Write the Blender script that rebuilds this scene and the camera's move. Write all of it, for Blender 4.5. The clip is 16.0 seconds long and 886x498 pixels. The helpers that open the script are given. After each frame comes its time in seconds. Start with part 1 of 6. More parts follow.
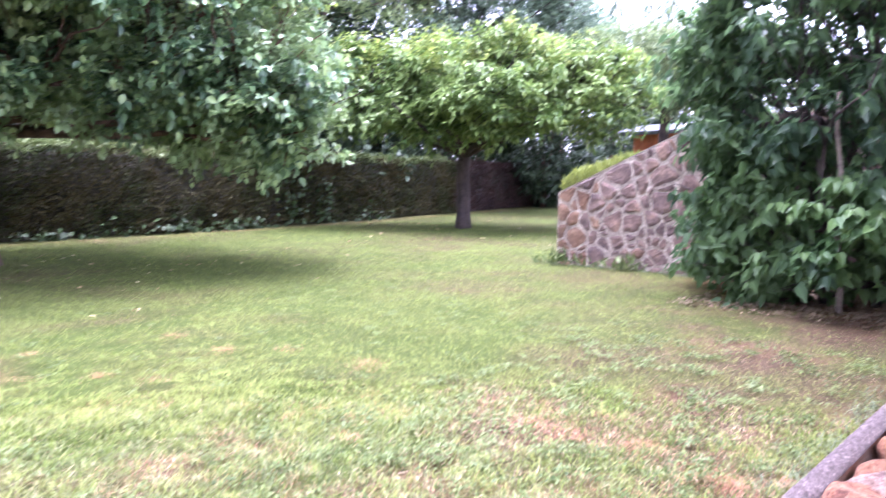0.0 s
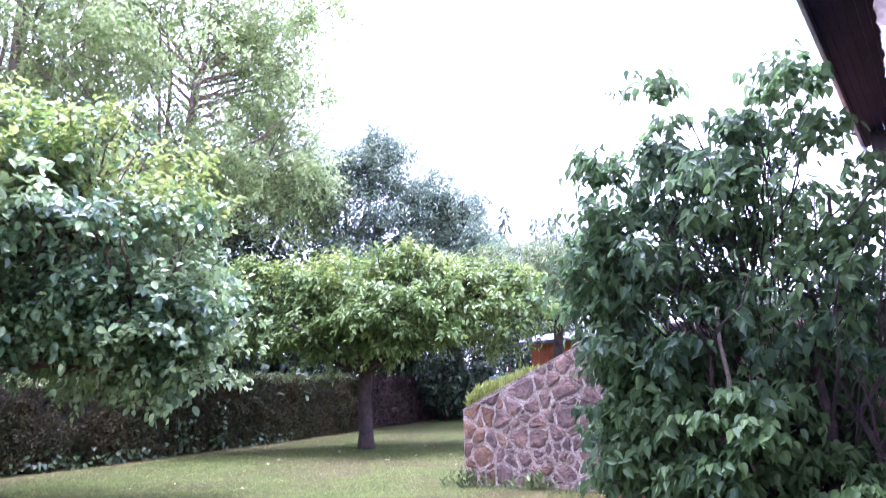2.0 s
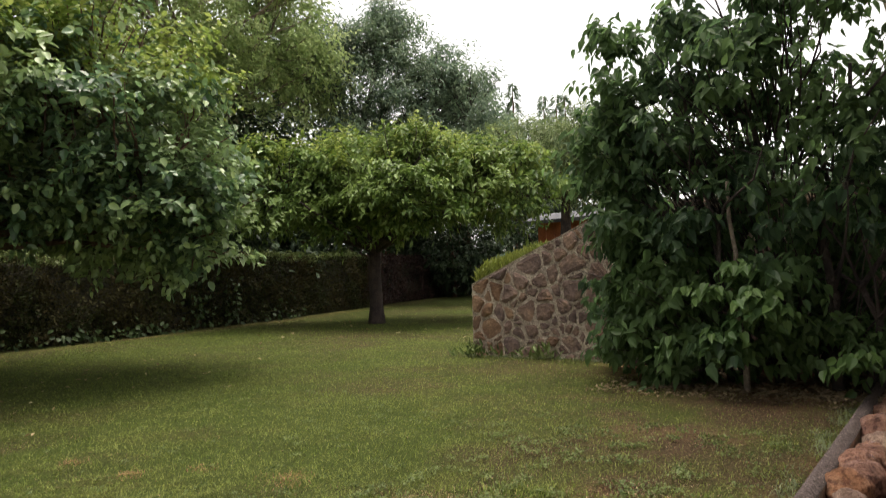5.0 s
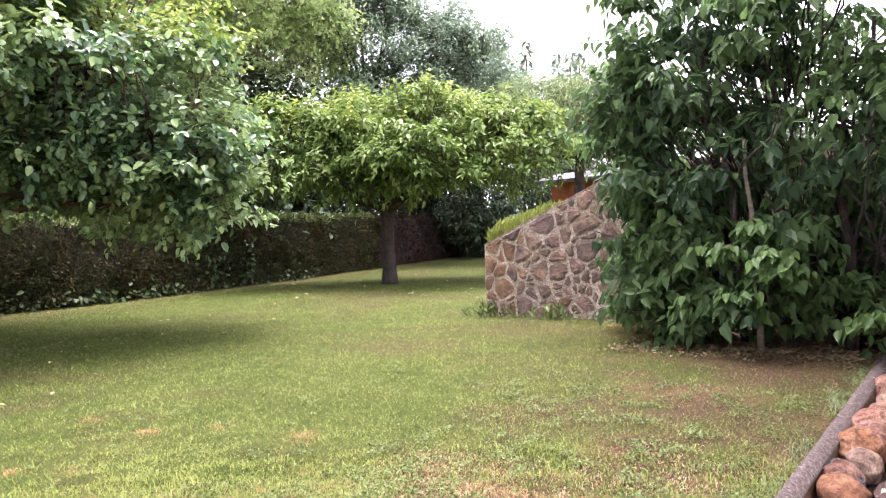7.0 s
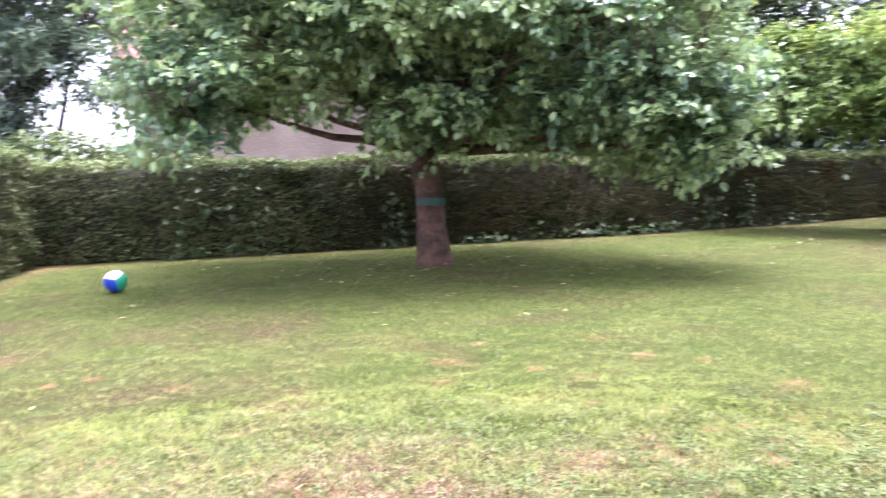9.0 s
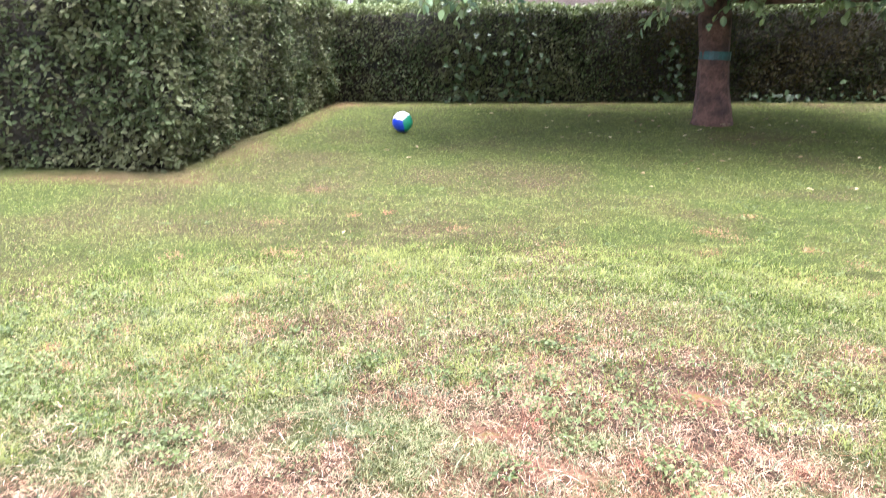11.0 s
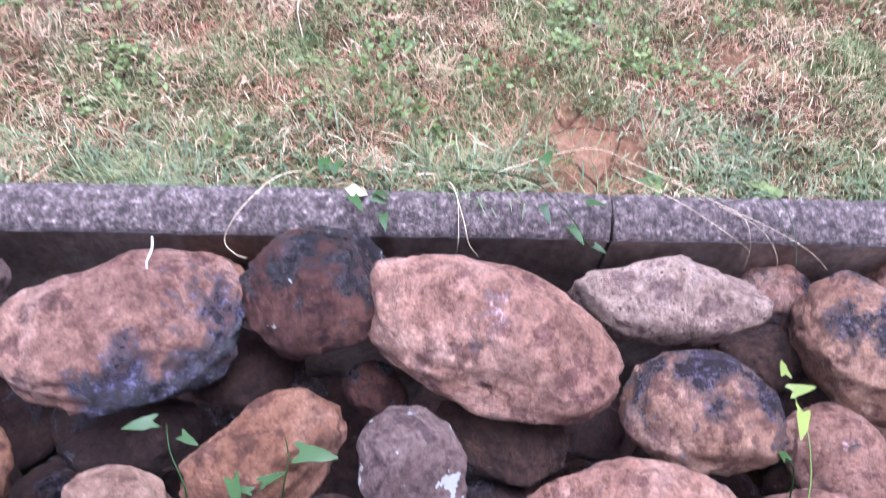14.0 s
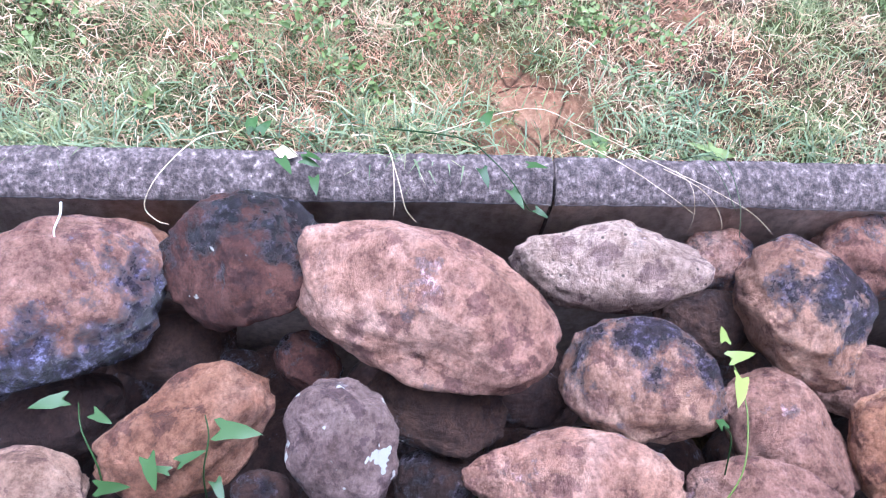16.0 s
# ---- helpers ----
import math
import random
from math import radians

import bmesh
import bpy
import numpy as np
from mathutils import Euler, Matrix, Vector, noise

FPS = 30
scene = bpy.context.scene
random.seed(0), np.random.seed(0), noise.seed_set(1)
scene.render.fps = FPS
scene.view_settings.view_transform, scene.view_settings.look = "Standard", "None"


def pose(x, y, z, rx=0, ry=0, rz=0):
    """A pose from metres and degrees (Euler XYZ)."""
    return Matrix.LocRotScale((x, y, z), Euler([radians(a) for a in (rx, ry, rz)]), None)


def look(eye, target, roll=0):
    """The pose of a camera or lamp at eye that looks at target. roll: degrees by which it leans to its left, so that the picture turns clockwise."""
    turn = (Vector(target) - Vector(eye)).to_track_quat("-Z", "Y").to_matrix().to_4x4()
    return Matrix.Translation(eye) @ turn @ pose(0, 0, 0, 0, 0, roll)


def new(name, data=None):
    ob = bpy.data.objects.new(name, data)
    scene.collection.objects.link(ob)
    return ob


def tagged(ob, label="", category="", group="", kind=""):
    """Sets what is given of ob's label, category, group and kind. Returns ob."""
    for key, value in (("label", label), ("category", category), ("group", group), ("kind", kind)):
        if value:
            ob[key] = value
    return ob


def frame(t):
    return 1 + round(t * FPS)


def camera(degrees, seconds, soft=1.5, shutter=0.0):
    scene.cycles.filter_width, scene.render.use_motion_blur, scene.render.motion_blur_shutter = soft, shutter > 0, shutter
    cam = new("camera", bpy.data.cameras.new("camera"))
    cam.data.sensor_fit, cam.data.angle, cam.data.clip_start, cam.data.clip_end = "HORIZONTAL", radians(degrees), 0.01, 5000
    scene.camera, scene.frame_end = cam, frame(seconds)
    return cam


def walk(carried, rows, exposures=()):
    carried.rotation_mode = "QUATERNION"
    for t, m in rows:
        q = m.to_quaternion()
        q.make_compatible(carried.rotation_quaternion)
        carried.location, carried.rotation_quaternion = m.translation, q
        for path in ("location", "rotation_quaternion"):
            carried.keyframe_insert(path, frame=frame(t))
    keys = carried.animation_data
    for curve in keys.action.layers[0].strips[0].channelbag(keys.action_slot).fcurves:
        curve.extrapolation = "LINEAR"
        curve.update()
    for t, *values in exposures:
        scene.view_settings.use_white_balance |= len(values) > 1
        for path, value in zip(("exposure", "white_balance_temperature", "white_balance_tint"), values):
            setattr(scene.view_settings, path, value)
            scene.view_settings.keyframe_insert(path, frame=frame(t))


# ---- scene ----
cam = camera(61.96, 16.0, soft=1.05, shutter=0.45)
PATH = [
    (0, pose(0.635, 0.033, 0.857, 86.91, -1.35, 42.79)),
    (0.5, pose(0.569, 0.059, 0.902, 90.76, -0.85, 36.56)),
    (1, pose(0.576, 0.040, 0.925, 94.31, 0.00, 35.20)),
    (1.5, pose(0.587, 0.027, 0.941, 99.12, 0.47, 35.38)),
    (2, pose(0.608, 0.031, 0.937, 103.20, 1.32, 35.32)),
    (2.5, pose(0.610, 0.015, 0.938, 106.32, 2.29, 34.34)),
    (3, pose(0.617, -0.022, 0.933, 108.37, 2.62, 34.69)),
    (3.5, pose(0.612, -0.019, 0.907, 105.35, 2.13, 34.52)),
    (4, pose(0.615, -0.029, 0.903, 101.78, 1.98, 35.23)),
    (4.5, pose(0.601, -0.015, 0.905, 97.39, 1.62, 35.64)),
    (5, pose(0.590, 0.018, 0.899, 93.98, 1.39, 35.86)),
    (5.2, pose(0.589, 0.018, 0.901, 92.80, 1.55, 35.97)),
    (7.3, pose(0.580, 0.036, 0.900, 90.05, 1.48, 37.35)),
    (7.5, pose(0.580, 0.036, 0.899, 88.14, 1.48, 38.91)),
    (8, pose(0.610, 0.025, 0.877, 86.32, 1.37, 51.07)),
    (8.5, pose(0.654, -0.015, 0.902, 87.44, 0.88, 63.03)),
    (9, pose(0.705, -0.066, 0.906, 86.43, -0.66, 74.02)),
    (9.5, pose(0.754, -0.115, 0.910, 85.72, -1.48, 83.71)),
    (9.7, pose(0.770, -0.136, 0.912, 84.92, -1.61, 87.02)),
    (11.8, pose(0.857, -0.138, 1.025, 63.79, -2.87, 95.86)),
    (12, pose(0.852, -0.131, 0.998, 60.34, -2.93, 95.94)),
    (12.5, pose(0.804, -0.110, 0.940, 53.47, -3.56, 93.60)),
    (13, pose(0.729, -0.108, 0.885, 48.62, -4.17, 91.18)),
    (13.5, pose(0.681, -0.101, 0.823, 43.56, -4.91, 89.73)),
    (14, pose(0.675, -0.070, 0.754, 38.23, -4.85, 89.39)),
    (14.5, pose(0.664, -0.054, 0.725, 34.86, -5.58, 88.82)),
    (15, pose(0.657, -0.041, 0.720, 34.44, -5.92, 87.77)),
    (15.5, pose(0.650, -0.035, 0.723, 34.80, -6.00, 87.23)),
    (16, pose(0.649, -0.029, 0.729, 35.48, -6.80, 87.58)),
]
EXPOSURES = [(0.0, 3.38, 5350, 39), (1.5, 3.4, 4980, 49), (2.3, 2.75, 5220, 46), (3.0, 2.12, 5600, 34), (4.0, 1.03, 6350, 18), (4.5, 0.99, 6900, 13), (5.2, 1.33, 7250, 11), (7.3, 2.95, 6250, 28), (8.5, 3.12, 5950, 33), (9.7, 3.26, 5550, 32), (12.0, 2.66, 5850, 27), (12.7, 2.36, 5650, 29), (13.5, 2.24, 5250, 28), (14.5, 2.38, 4930, 25), (16.0, 2.5, 4850, 20)]
walk(cam, PATH, EXPOSURES)

# ---- light: bright overcast sky with a weak wide sun ----
world = bpy.data.worlds.new("overcast_sky")
scene.world = world
world.use_nodes = True
wn, wl = world.node_tree.nodes, world.node_tree.links
wn.clear()
sky = wn.new("ShaderNodeTexSky")
sky.sky_type, sky.sun_disc = "NISHITA", False
sky.sun_elevation, sky.sun_rotation = radians(83), radians(318)
sky.dust_density, sky.air_density = 4.0, 1.0
pale = wn.new("ShaderNodeHueSaturation")
pale.inputs["Saturation"].default_value = 0.25
back = wn.new("ShaderNodeBackground")
back.inputs["Strength"].default_value = 0.15
wout = wn.new("ShaderNodeOutputWorld")
wl.new(sky.outputs[0], pale.inputs["Color"])
wl.new(pale.outputs[0], back.inputs["Color"])
wl.new(back.outputs[0], wout.inputs["Surface"])
sun_data = bpy.data.lights.new("sun", "SUN")
sun_data.energy, sun_data.angle, sun_data.color = 1.3, radians(40), (1.0, 0.97, 0.92)
sun = new("sun", sun_data)
sun.matrix_world = look((0, 0, 30), (2.5, -2.8, 0))

# ---- materials ----
def shader(name):
    m = bpy.data.materials.new(name)
    m.use_nodes = True
    nt = m.node_tree
    return m, nt, nt.nodes["Principled BSDF"], nt.nodes["Material Output"]


def ramp(nt, source, stops):
    r = nt.nodes.new("ShaderNodeValToRGB")
    el = r.color_ramp.elements
    while len(el) < len(stops):
        el.new(0.5)
    for e, (p, c) in zip(el, stops):
        e.position, e.color = p, (*c, 1)
    nt.links.new(source, r.inputs[0])
    return r.outputs[0]


def noise_tex(nt, scale, detail=6.0, rough=0.6, space="Object"):
    tc = nt.nodes.new("ShaderNodeTexCoord")
    n = nt.nodes.new("ShaderNodeTexNoise")
    n.inputs["Scale"].default_value, n.inputs["Detail"].default_value, n.inputs["Roughness"].default_value = scale, detail, rough
    if space == "World":
        g = nt.nodes.new("ShaderNodeNewGeometry")
        nt.links.new(g.outputs["Position"], n.inputs["Vector"])
    else:
        nt.links.new(tc.outputs[space], n.inputs["Vector"])
    r = nt.nodes.new("ShaderNodeMapRange")
    r.inputs["From Min"].default_value, r.inputs["From Max"].default_value = 0.3, 0.7
    nt.links.new(n.outputs["Fac"], r.inputs["Value"])
    return r.outputs["Result"]


def mixed(nt, fac, a, b, blend="MIX"):
    x = nt.nodes.new("ShaderNodeMix")
    x.data_type, x.blend_type = "RGBA", blend
    for sock, v in ((x.inputs[0], fac), (x.inputs[6], a), (x.inputs[7], b)):
        if isinstance(v, (float, int)):
            sock.default_value = v
        elif isinstance(v, tuple):
            sock.default_value = (*v, 1)
        else:
            nt.links.new(v, sock)
    return x.outputs[2]


def bumped(nt, bsdf, height, strength, distance=0.01):
    b = nt.nodes.new("ShaderNodeBump")
    b.inputs["Strength"].default_value, b.inputs["Distance"].default_value = strength, distance
    nt.links.new(height, b.inputs["Height"])
    nt.links.new(b.outputs[0], bsdf.inputs["Normal"])


def leafy(name, stops, through_light=0.35, rough=0.45, patch=1.2, gloss=0.25):
    m, nt, bsdf, out = shader(name)
    g = nt.nodes.new("ShaderNodeAttribute")
    g.attribute_name = "tone"
    c = ramp(nt, g.outputs["Fac"], stops)
    n = noise_tex(nt, patch, 3.0, 0.6, "World")
    c = mixed(nt, ramp(nt, n, [(0.35, (0, 0, 0)), (0.7, (0.5, 0.5, 0.5))]), c, stops[-1][1])
    nt.links.new(c, bsdf.inputs["Base Color"])
    bsdf.inputs["Roughness"].default_value = rough
    bsdf.inputs["Specular IOR Level"].default_value = gloss
    t = nt.nodes.new("ShaderNodeBsdfTranslucent")
    nt.links.new(c, t.inputs["Color"])
    mix = nt.nodes.new("ShaderNodeMixShader")
    mix.inputs[0].default_value = through_light
    nt.links.new(bsdf.outputs[0], mix.inputs[1])
    nt.links.new(t.outputs[0], mix.inputs[2])
    nt.links.new(mix.outputs[0], out.inputs["Surface"])
    return m


def surface(name, stops, scale, rough=0.8, bump=0.3, depth=0.01, fine=60.0, metal=0.0, space="Object", per_object=0.0, grain=0.5):
    m, nt, bsdf, out = shader(name)
    n = noise_tex(nt, scale, 8.0, 0.62, space)
    c = ramp(nt, n, stops)
    f = noise_tex(nt, fine, 6.0, 0.65, space)
    c = mixed(nt, grain, c, ramp(nt, f, [(0.1, (0.3, 0.3, 0.3)), (0.75, (1.15, 1.15, 1.15))]), "MULTIPLY")
    if per_object:
        oi = nt.nodes.new("ShaderNodeObjectInfo")
        c = mixed(nt, per_object, c, ramp(nt, oi.outputs["Random"], [(0.0, (0.55, 0.45, 0.45)), (0.5, (1.0, 0.9, 0.85)), (1.0, (1.0, 0.78, 0.6))]), "MULTIPLY")
    nt.links.new(c, bsdf.inputs["Base Color"])
    bsdf.inputs["Roughness"].default_value, bsdf.inputs["Metallic"].default_value = rough, metal
    if bump:
        bumped(nt, bsdf, f, bump, depth)
    return m


M = {}
M["apple_leaf"] = leafy("apple_leaf", [(0.0, (0.038, 0.082, 0.038)), (0.6, (0.102, 0.185, 0.086)), (0.9, (0.227, 0.352, 0.153)), (1.0, (0.402, 0.514, 0.207))], 0.32, 0.32, 1.2, 0.45)
M["lime_leaf"] = leafy("lime_leaf", [(0.0, (0.046, 0.092, 0.022)), (0.5, (0.105, 0.175, 0.043)), (1.0, (0.22, 0.31, 0.085))], 0.35, 0.42)
M["willow_leaf"] = leafy("willow_leaf", [(0.0, (0.07, 0.11, 0.05)), (0.5, (0.13, 0.185, 0.08)), (1.0, (0.24, 0.3, 0.13))], 0.4, 0.45)
M["young_leaf"] = leafy("young_leaf", [(0.0, (0.11, 0.18, 0.035)), (0.6, (0.2, 0.28, 0.06)), (1.0, (0.34, 0.39, 0.11))], 0.42, 0.4)
M["lilac_leaf"] = leafy("lilac_leaf", [(0.0, (0.0379, 0.0747, 0.0358)), (0.7, (0.083, 0.14, 0.0648)), (1.0, (0.142, 0.233, 0.0782))], 0.62, 0.4, 1.2, 0.22)
M["lilac_shoot"] = leafy("lilac_shoot", [(0.0, (0.048, 0.1, 0.032)), (0.6, (0.08, 0.152, 0.048)), (1.0, (0.136, 0.224, 0.068))], 0.5, 0.4, 1.2, 0.25)
M["ash_leaf"] = leafy("ash_leaf", [(0.0, (0.21, 0.3, 0.113)), (0.6, (0.36, 0.468, 0.198)), (1.0, (0.516, 0.611, 0.288))], 0.6, 0.5, 1.2, 0.18)
# Dark foliage raised towards grey, distance haze mixed into the leaf colour.
M["hazed_leaf"] = leafy("hazed_leaf", [(0.0, (0.085, 0.135, 0.098)), (0.7, (0.16, 0.228, 0.155)), (1.0, (0.25, 0.33, 0.2))], 0.45)
M["shrub_leaf"] = leafy("shrub_leaf", [(0.0, (0.025, 0.045, 0.025)), (0.7, (0.045, 0.075, 0.04)), (1.0, (0.08, 0.12, 0.055))], 0.25)
# Cedar green with pale blue-grey haze painted into it.
M["hazed_cedar_leaf"] = leafy("hazed_cedar_leaf", [(0.0, (0.1, 0.155, 0.125)), (0.7, (0.2, 0.27, 0.2)), (1.0, (0.33, 0.41, 0.25))], 0.5)
# Hedge leaves lowered in colour for the shade under the tree crowns.
M["hedge_shaded_leaf"] = leafy("hedge_shaded_leaf", [(0.0, (0.03, 0.023, 0.011)), (0.35, (0.028, 0.036, 0.012)), (0.8, (0.042, 0.056, 0.019)), (1.0, (0.075, 0.056, 0.023))], 0.2, 0.55, 1.2, 0.08)
M["copper_leaf"] = leafy("copper_leaf", [(0.0, (0.03, 0.016, 0.016)), (0.7, (0.06, 0.032, 0.03)), (1.0, (0.1, 0.06, 0.045))], 0.2)
M["hedge_lit_green_leaf"] = leafy("hedge_lit_green_leaf", [(0.0, (0.0467, 0.0493, 0.0213)), (0.35, (0.0561, 0.0782, 0.0289)), (0.8, (0.0918, 0.126, 0.0476)), (1.0, (0.136, 0.14, 0.0638))], 0.28, 0.55, 1.2, 0.12)
M["hedge_lit_top_leaf"] = leafy("hedge_lit_top_leaf", [(0.0, (0.075, 0.11, 0.035)), (1.0, (0.17, 0.21, 0.075))], 0.3)
M["ivy_leaf"] = leafy("ivy_leaf", [(0.0, (0.022, 0.042, 0.014)), (1.0, (0.055, 0.09, 0.028))], 0.25)
M["sedum"] = leafy("sedum", [(0.0, (0.11, 0.15, 0.03)), (1.0, (0.26, 0.3, 0.07))], 0.3)
M["grass_green"] = leafy("grass_green", [(0.0, (0.0343, 0.0546, 0.00835)), (0.5, (0.106, 0.152, 0.0284)), (0.85, (0.181, 0.226, 0.0517)), (1.0, (0.252, 0.273, 0.0793))], 0.35, 0.6, 2.0, 0.12)
M["grass_near"] = leafy("grass_near", [(0.0, (0.04, 0.0576, 0.0185)), (0.5, (0.124, 0.16, 0.061)), (0.85, (0.205, 0.229, 0.0924)), (1.0, (0.311, 0.298, 0.152))], 0.3, 0.55, 40.0, 0.18)
M["grass_dry"] = leafy("grass_dry", [(0.0, (0.0678, 0.0325, 0.0181)), (0.35, (0.219, 0.116, 0.06)), (0.7, (0.375, 0.243, 0.142)), (0.9, (0.564, 0.446, 0.316)), (1.0, (0.46, 0.331, 0.216))], 0.2, 0.7, 9.0, 0.06)
M["grass_red"] = leafy("grass_red", [(0.0, (0.167, 0.0564, 0.0279)), (0.6, (0.332, 0.153, 0.0848)), (1.0, (0.45, 0.256, 0.154))], 0.25, 0.6, 9.0)
M["weed_leaf"] = leafy("weed_leaf", [(0.0, (0.0406, 0.0662, 0.0176)), (0.6, (0.108, 0.15, 0.0423)), (1.0, (0.172, 0.211, 0.075))], 0.25)
M["bindweed_leaf"] = leafy("bindweed_leaf", [(0.0, (0.0158, 0.0396, 0.009)), (1.0, (0.0421, 0.0872, 0.0225))], 0.3, 0.4)
M["white_twig"] = surface("white_twig", [(0.2, (0.5, 0.46, 0.4)), (0.8, (0.75, 0.72, 0.66))], 60.0, 0.85, 0.2, 0.002, 200)
M["dry_stem"] = surface("dry_stem", [(0.2, (0.4, 0.3, 0.18)), (0.8, (0.62, 0.5, 0.34))], 40.0, 0.8, 0.1, 0.002, 200)
M["tuft_green"] = leafy("tuft_green", [(0.0, (0.0425, 0.066, 0.0314)), (0.75, (0.128, 0.169, 0.0823)), (0.93, (0.23, 0.256, 0.139)), (1.0, (0.187, 0.214, 0.112))], 0.3, 0.45, 9.0)
M["dead_leaf"] = leafy("dead_leaf", [(0.0, (0.035, 0.02, 0.012)), (0.7, (0.085, 0.049, 0.029)), (0.95, (0.16, 0.1, 0.055)), (1.0, (0.4, 0.31, 0.19))], 0.15, 0.6)
M["litter"] = leafy("litter", [(0.0, (0.13, 0.08, 0.04)), (0.7, (0.28, 0.2, 0.1)), (1.0, (0.5, 0.43, 0.25))], 0.2, 0.6)
M["bark"] = surface("bark", [(0.2, (0.06, 0.035, 0.026)), (0.8, (0.19, 0.105, 0.07))], 6.0, 0.9, 0.8, 0.03, 40)
M["bark_dark"] = surface("bark_dark", [(0.2, (0.03, 0.022, 0.02)), (0.8, (0.085, 0.06, 0.05))], 6.0, 0.9, 0.8, 0.03, 40)
M["grey_bark"] = surface("grey_bark", [(0.2, (0.15, 0.117, 0.09)), (0.8, (0.3, 0.24, 0.188))], 9.0, 0.85, 0.5, 0.01, 60)
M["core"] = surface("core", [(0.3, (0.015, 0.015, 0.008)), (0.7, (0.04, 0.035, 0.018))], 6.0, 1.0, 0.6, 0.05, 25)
M["mortar"] = surface("mortar", [(0.1, (0.281, 0.218, 0.174)), (0.5, (0.453, 0.369, 0.29)), (0.9, (0.647, 0.541, 0.423))], 7.0, 0.95, 1.0, 0.012, 45, grain=0.9)
M["wall_stone"] = surface("wall_stone", [(0.1, (0.096, 0.065, 0.0576)), (0.5, (0.176, 0.121, 0.101)), (0.9, (0.307, 0.21, 0.157))], 5.0, 0.9, 0.6, 0.012, 40, 0, "World", 0.4)
M["wall_ochre"] = surface("wall_ochre", [(0.1, (0.127, 0.0735, 0.0495)), (0.5, (0.212, 0.129, 0.0811)), (0.9, (0.328, 0.221, 0.144))], 6.0, 0.9, 0.8, 0.012, 40, 0, "World", 0.5)
M["concrete"] = surface("concrete", [(0.1, (0.0426, 0.0301, 0.0287)), (0.45, (0.0936, 0.0677, 0.0635)), (0.78, (0.186, 0.143, 0.132)), (1.0, (0.414, 0.332, 0.3))], 85.0, 0.95, 1.0, 0.003, 190, grain=1.0)
M["concrete_lip"] = surface("concrete_lip", [(0.2, (0.191, 0.173, 0.176)), (0.8, (0.433, 0.395, 0.395))], 60.0, 0.95, 0.5, 0.004, 260)
M["concrete_face"] = surface("concrete_face", [(0.2, (0.288, 0.222, 0.187)), (0.8, (0.611, 0.493, 0.418))], 5.0, 0.95, 0.4, 0.005, 70)
M["render_white"] = surface("render_white", [(0.1, (0.7, 0.68, 0.66)), (0.9, (0.84, 0.82, 0.8))], 2.0, 0.95, 0.8, 0.01, 120)
M["render_beige"] = surface("render_beige", [(0.3, (0.182, 0.149, 0.121)), (0.7, (0.231, 0.193, 0.16))], 3.0, 0.95, 0.3, 0.004, 60)
M["plaster"] = surface("plaster", [(0.3, (0.55, 0.52, 0.48)), (0.7, (0.62, 0.6, 0.56))], 2.0, 0.9, 0.1, 0.002, 60)
M["soffit_wood"] = surface("soffit_wood", [(0.2, (0.006, 0.004, 0.012)), (0.8, (0.014, 0.01, 0.026))], 4.0, 0.6, 0.3, 0.004, 40)
M["soffit_wood"].node_tree.nodes["Principled BSDF"].inputs["Specular IOR Level"].default_value = 0.06
M["zinc"] = surface("zinc", [(0.3, (0.35, 0.36, 0.38)), (0.7, (0.5, 0.51, 0.53))], 5.0, 0.4, 0.1, 0.002, 80, 0.8)
M["white_pipe"] = surface("white_pipe", [(0.3, (0.6, 0.6, 0.6)), (0.7, (0.75, 0.75, 0.75))], 5.0, 0.45, 0.05, 0.002, 60)
M["roof_tile"] = surface("roof_tile", [(0.3, (0.16, 0.07, 0.05)), (0.7, (0.3, 0.13, 0.09))], 5.0, 0.8, 0.3, 0.01, 40)
M["slate"] = surface("slate", [(0.2, (0.045, 0.048, 0.06)), (0.65, (0.11, 0.115, 0.13)), (0.8, (0.19, 0.19, 0.21))], 3.0, 0.75, 0.2, 0.01, 30)
M["orange_wood"] = surface("orange_wood", [(0.3, (0.34, 0.09, 0.03)), (0.7, (0.5, 0.15, 0.05))], 3.0, 0.6, 0.2, 0.01, 30)
M["dark_wood"] = surface("dark_wood", [(0.3, (0.03, 0.02, 0.022)), (0.7, (0.07, 0.05, 0.05))], 4.0, 0.75, 0.4, 0.01, 40)
M["house_pink"] = surface("house_pink", [(0.3, (0.28, 0.215, 0.175)), (0.7, (0.36, 0.285, 0.235))], 1.0, 0.9, 0.2, 0.01, 30)
M["house_white"] = surface("house_white", [(0.3, (0.7, 0.7, 0.7)), (0.7, (0.8, 0.8, 0.8))], 1.0, 0.8, 0.1, 0.01, 30)
M["glass_dark"] = surface("glass_dark", [(0.3, (0.02, 0.025, 0.03)), (0.7, (0.04, 0.045, 0.05))], 1.0, 0.08, 0.0)
M["band_green"] = surface("band_green", [(0.3, (0.006, 0.05, 0.045)), (0.7, (0.012, 0.085, 0.07))], 12.0, 0.5, 0.2, 0.003, 60)
M["bin_green"] = surface("bin_green", [(0.3, (0.12, 0.2, 0.17)), (0.7, (0.18, 0.28, 0.24))], 3.0, 0.5, 0.05, 0.002, 60)
M["iron"] = surface("iron", [(0.3, (0.03, 0.026, 0.035)), (0.7, (0.06, 0.05, 0.06))], 6.0, 0.6, 0.3, 0.004, 60)
for key, col in (("ball_white", (0.75, 0.75, 0.76)), ("ball_blue", (0.02, 0.06, 0.5)), ("ball_green", (0.01, 0.3, 0.14))):
    M[key] = surface(key, [(0.2, tuple(0.85 * c for c in col)), (0.8, col)], 9.0, 0.35, 0.05, 0.001, 90)


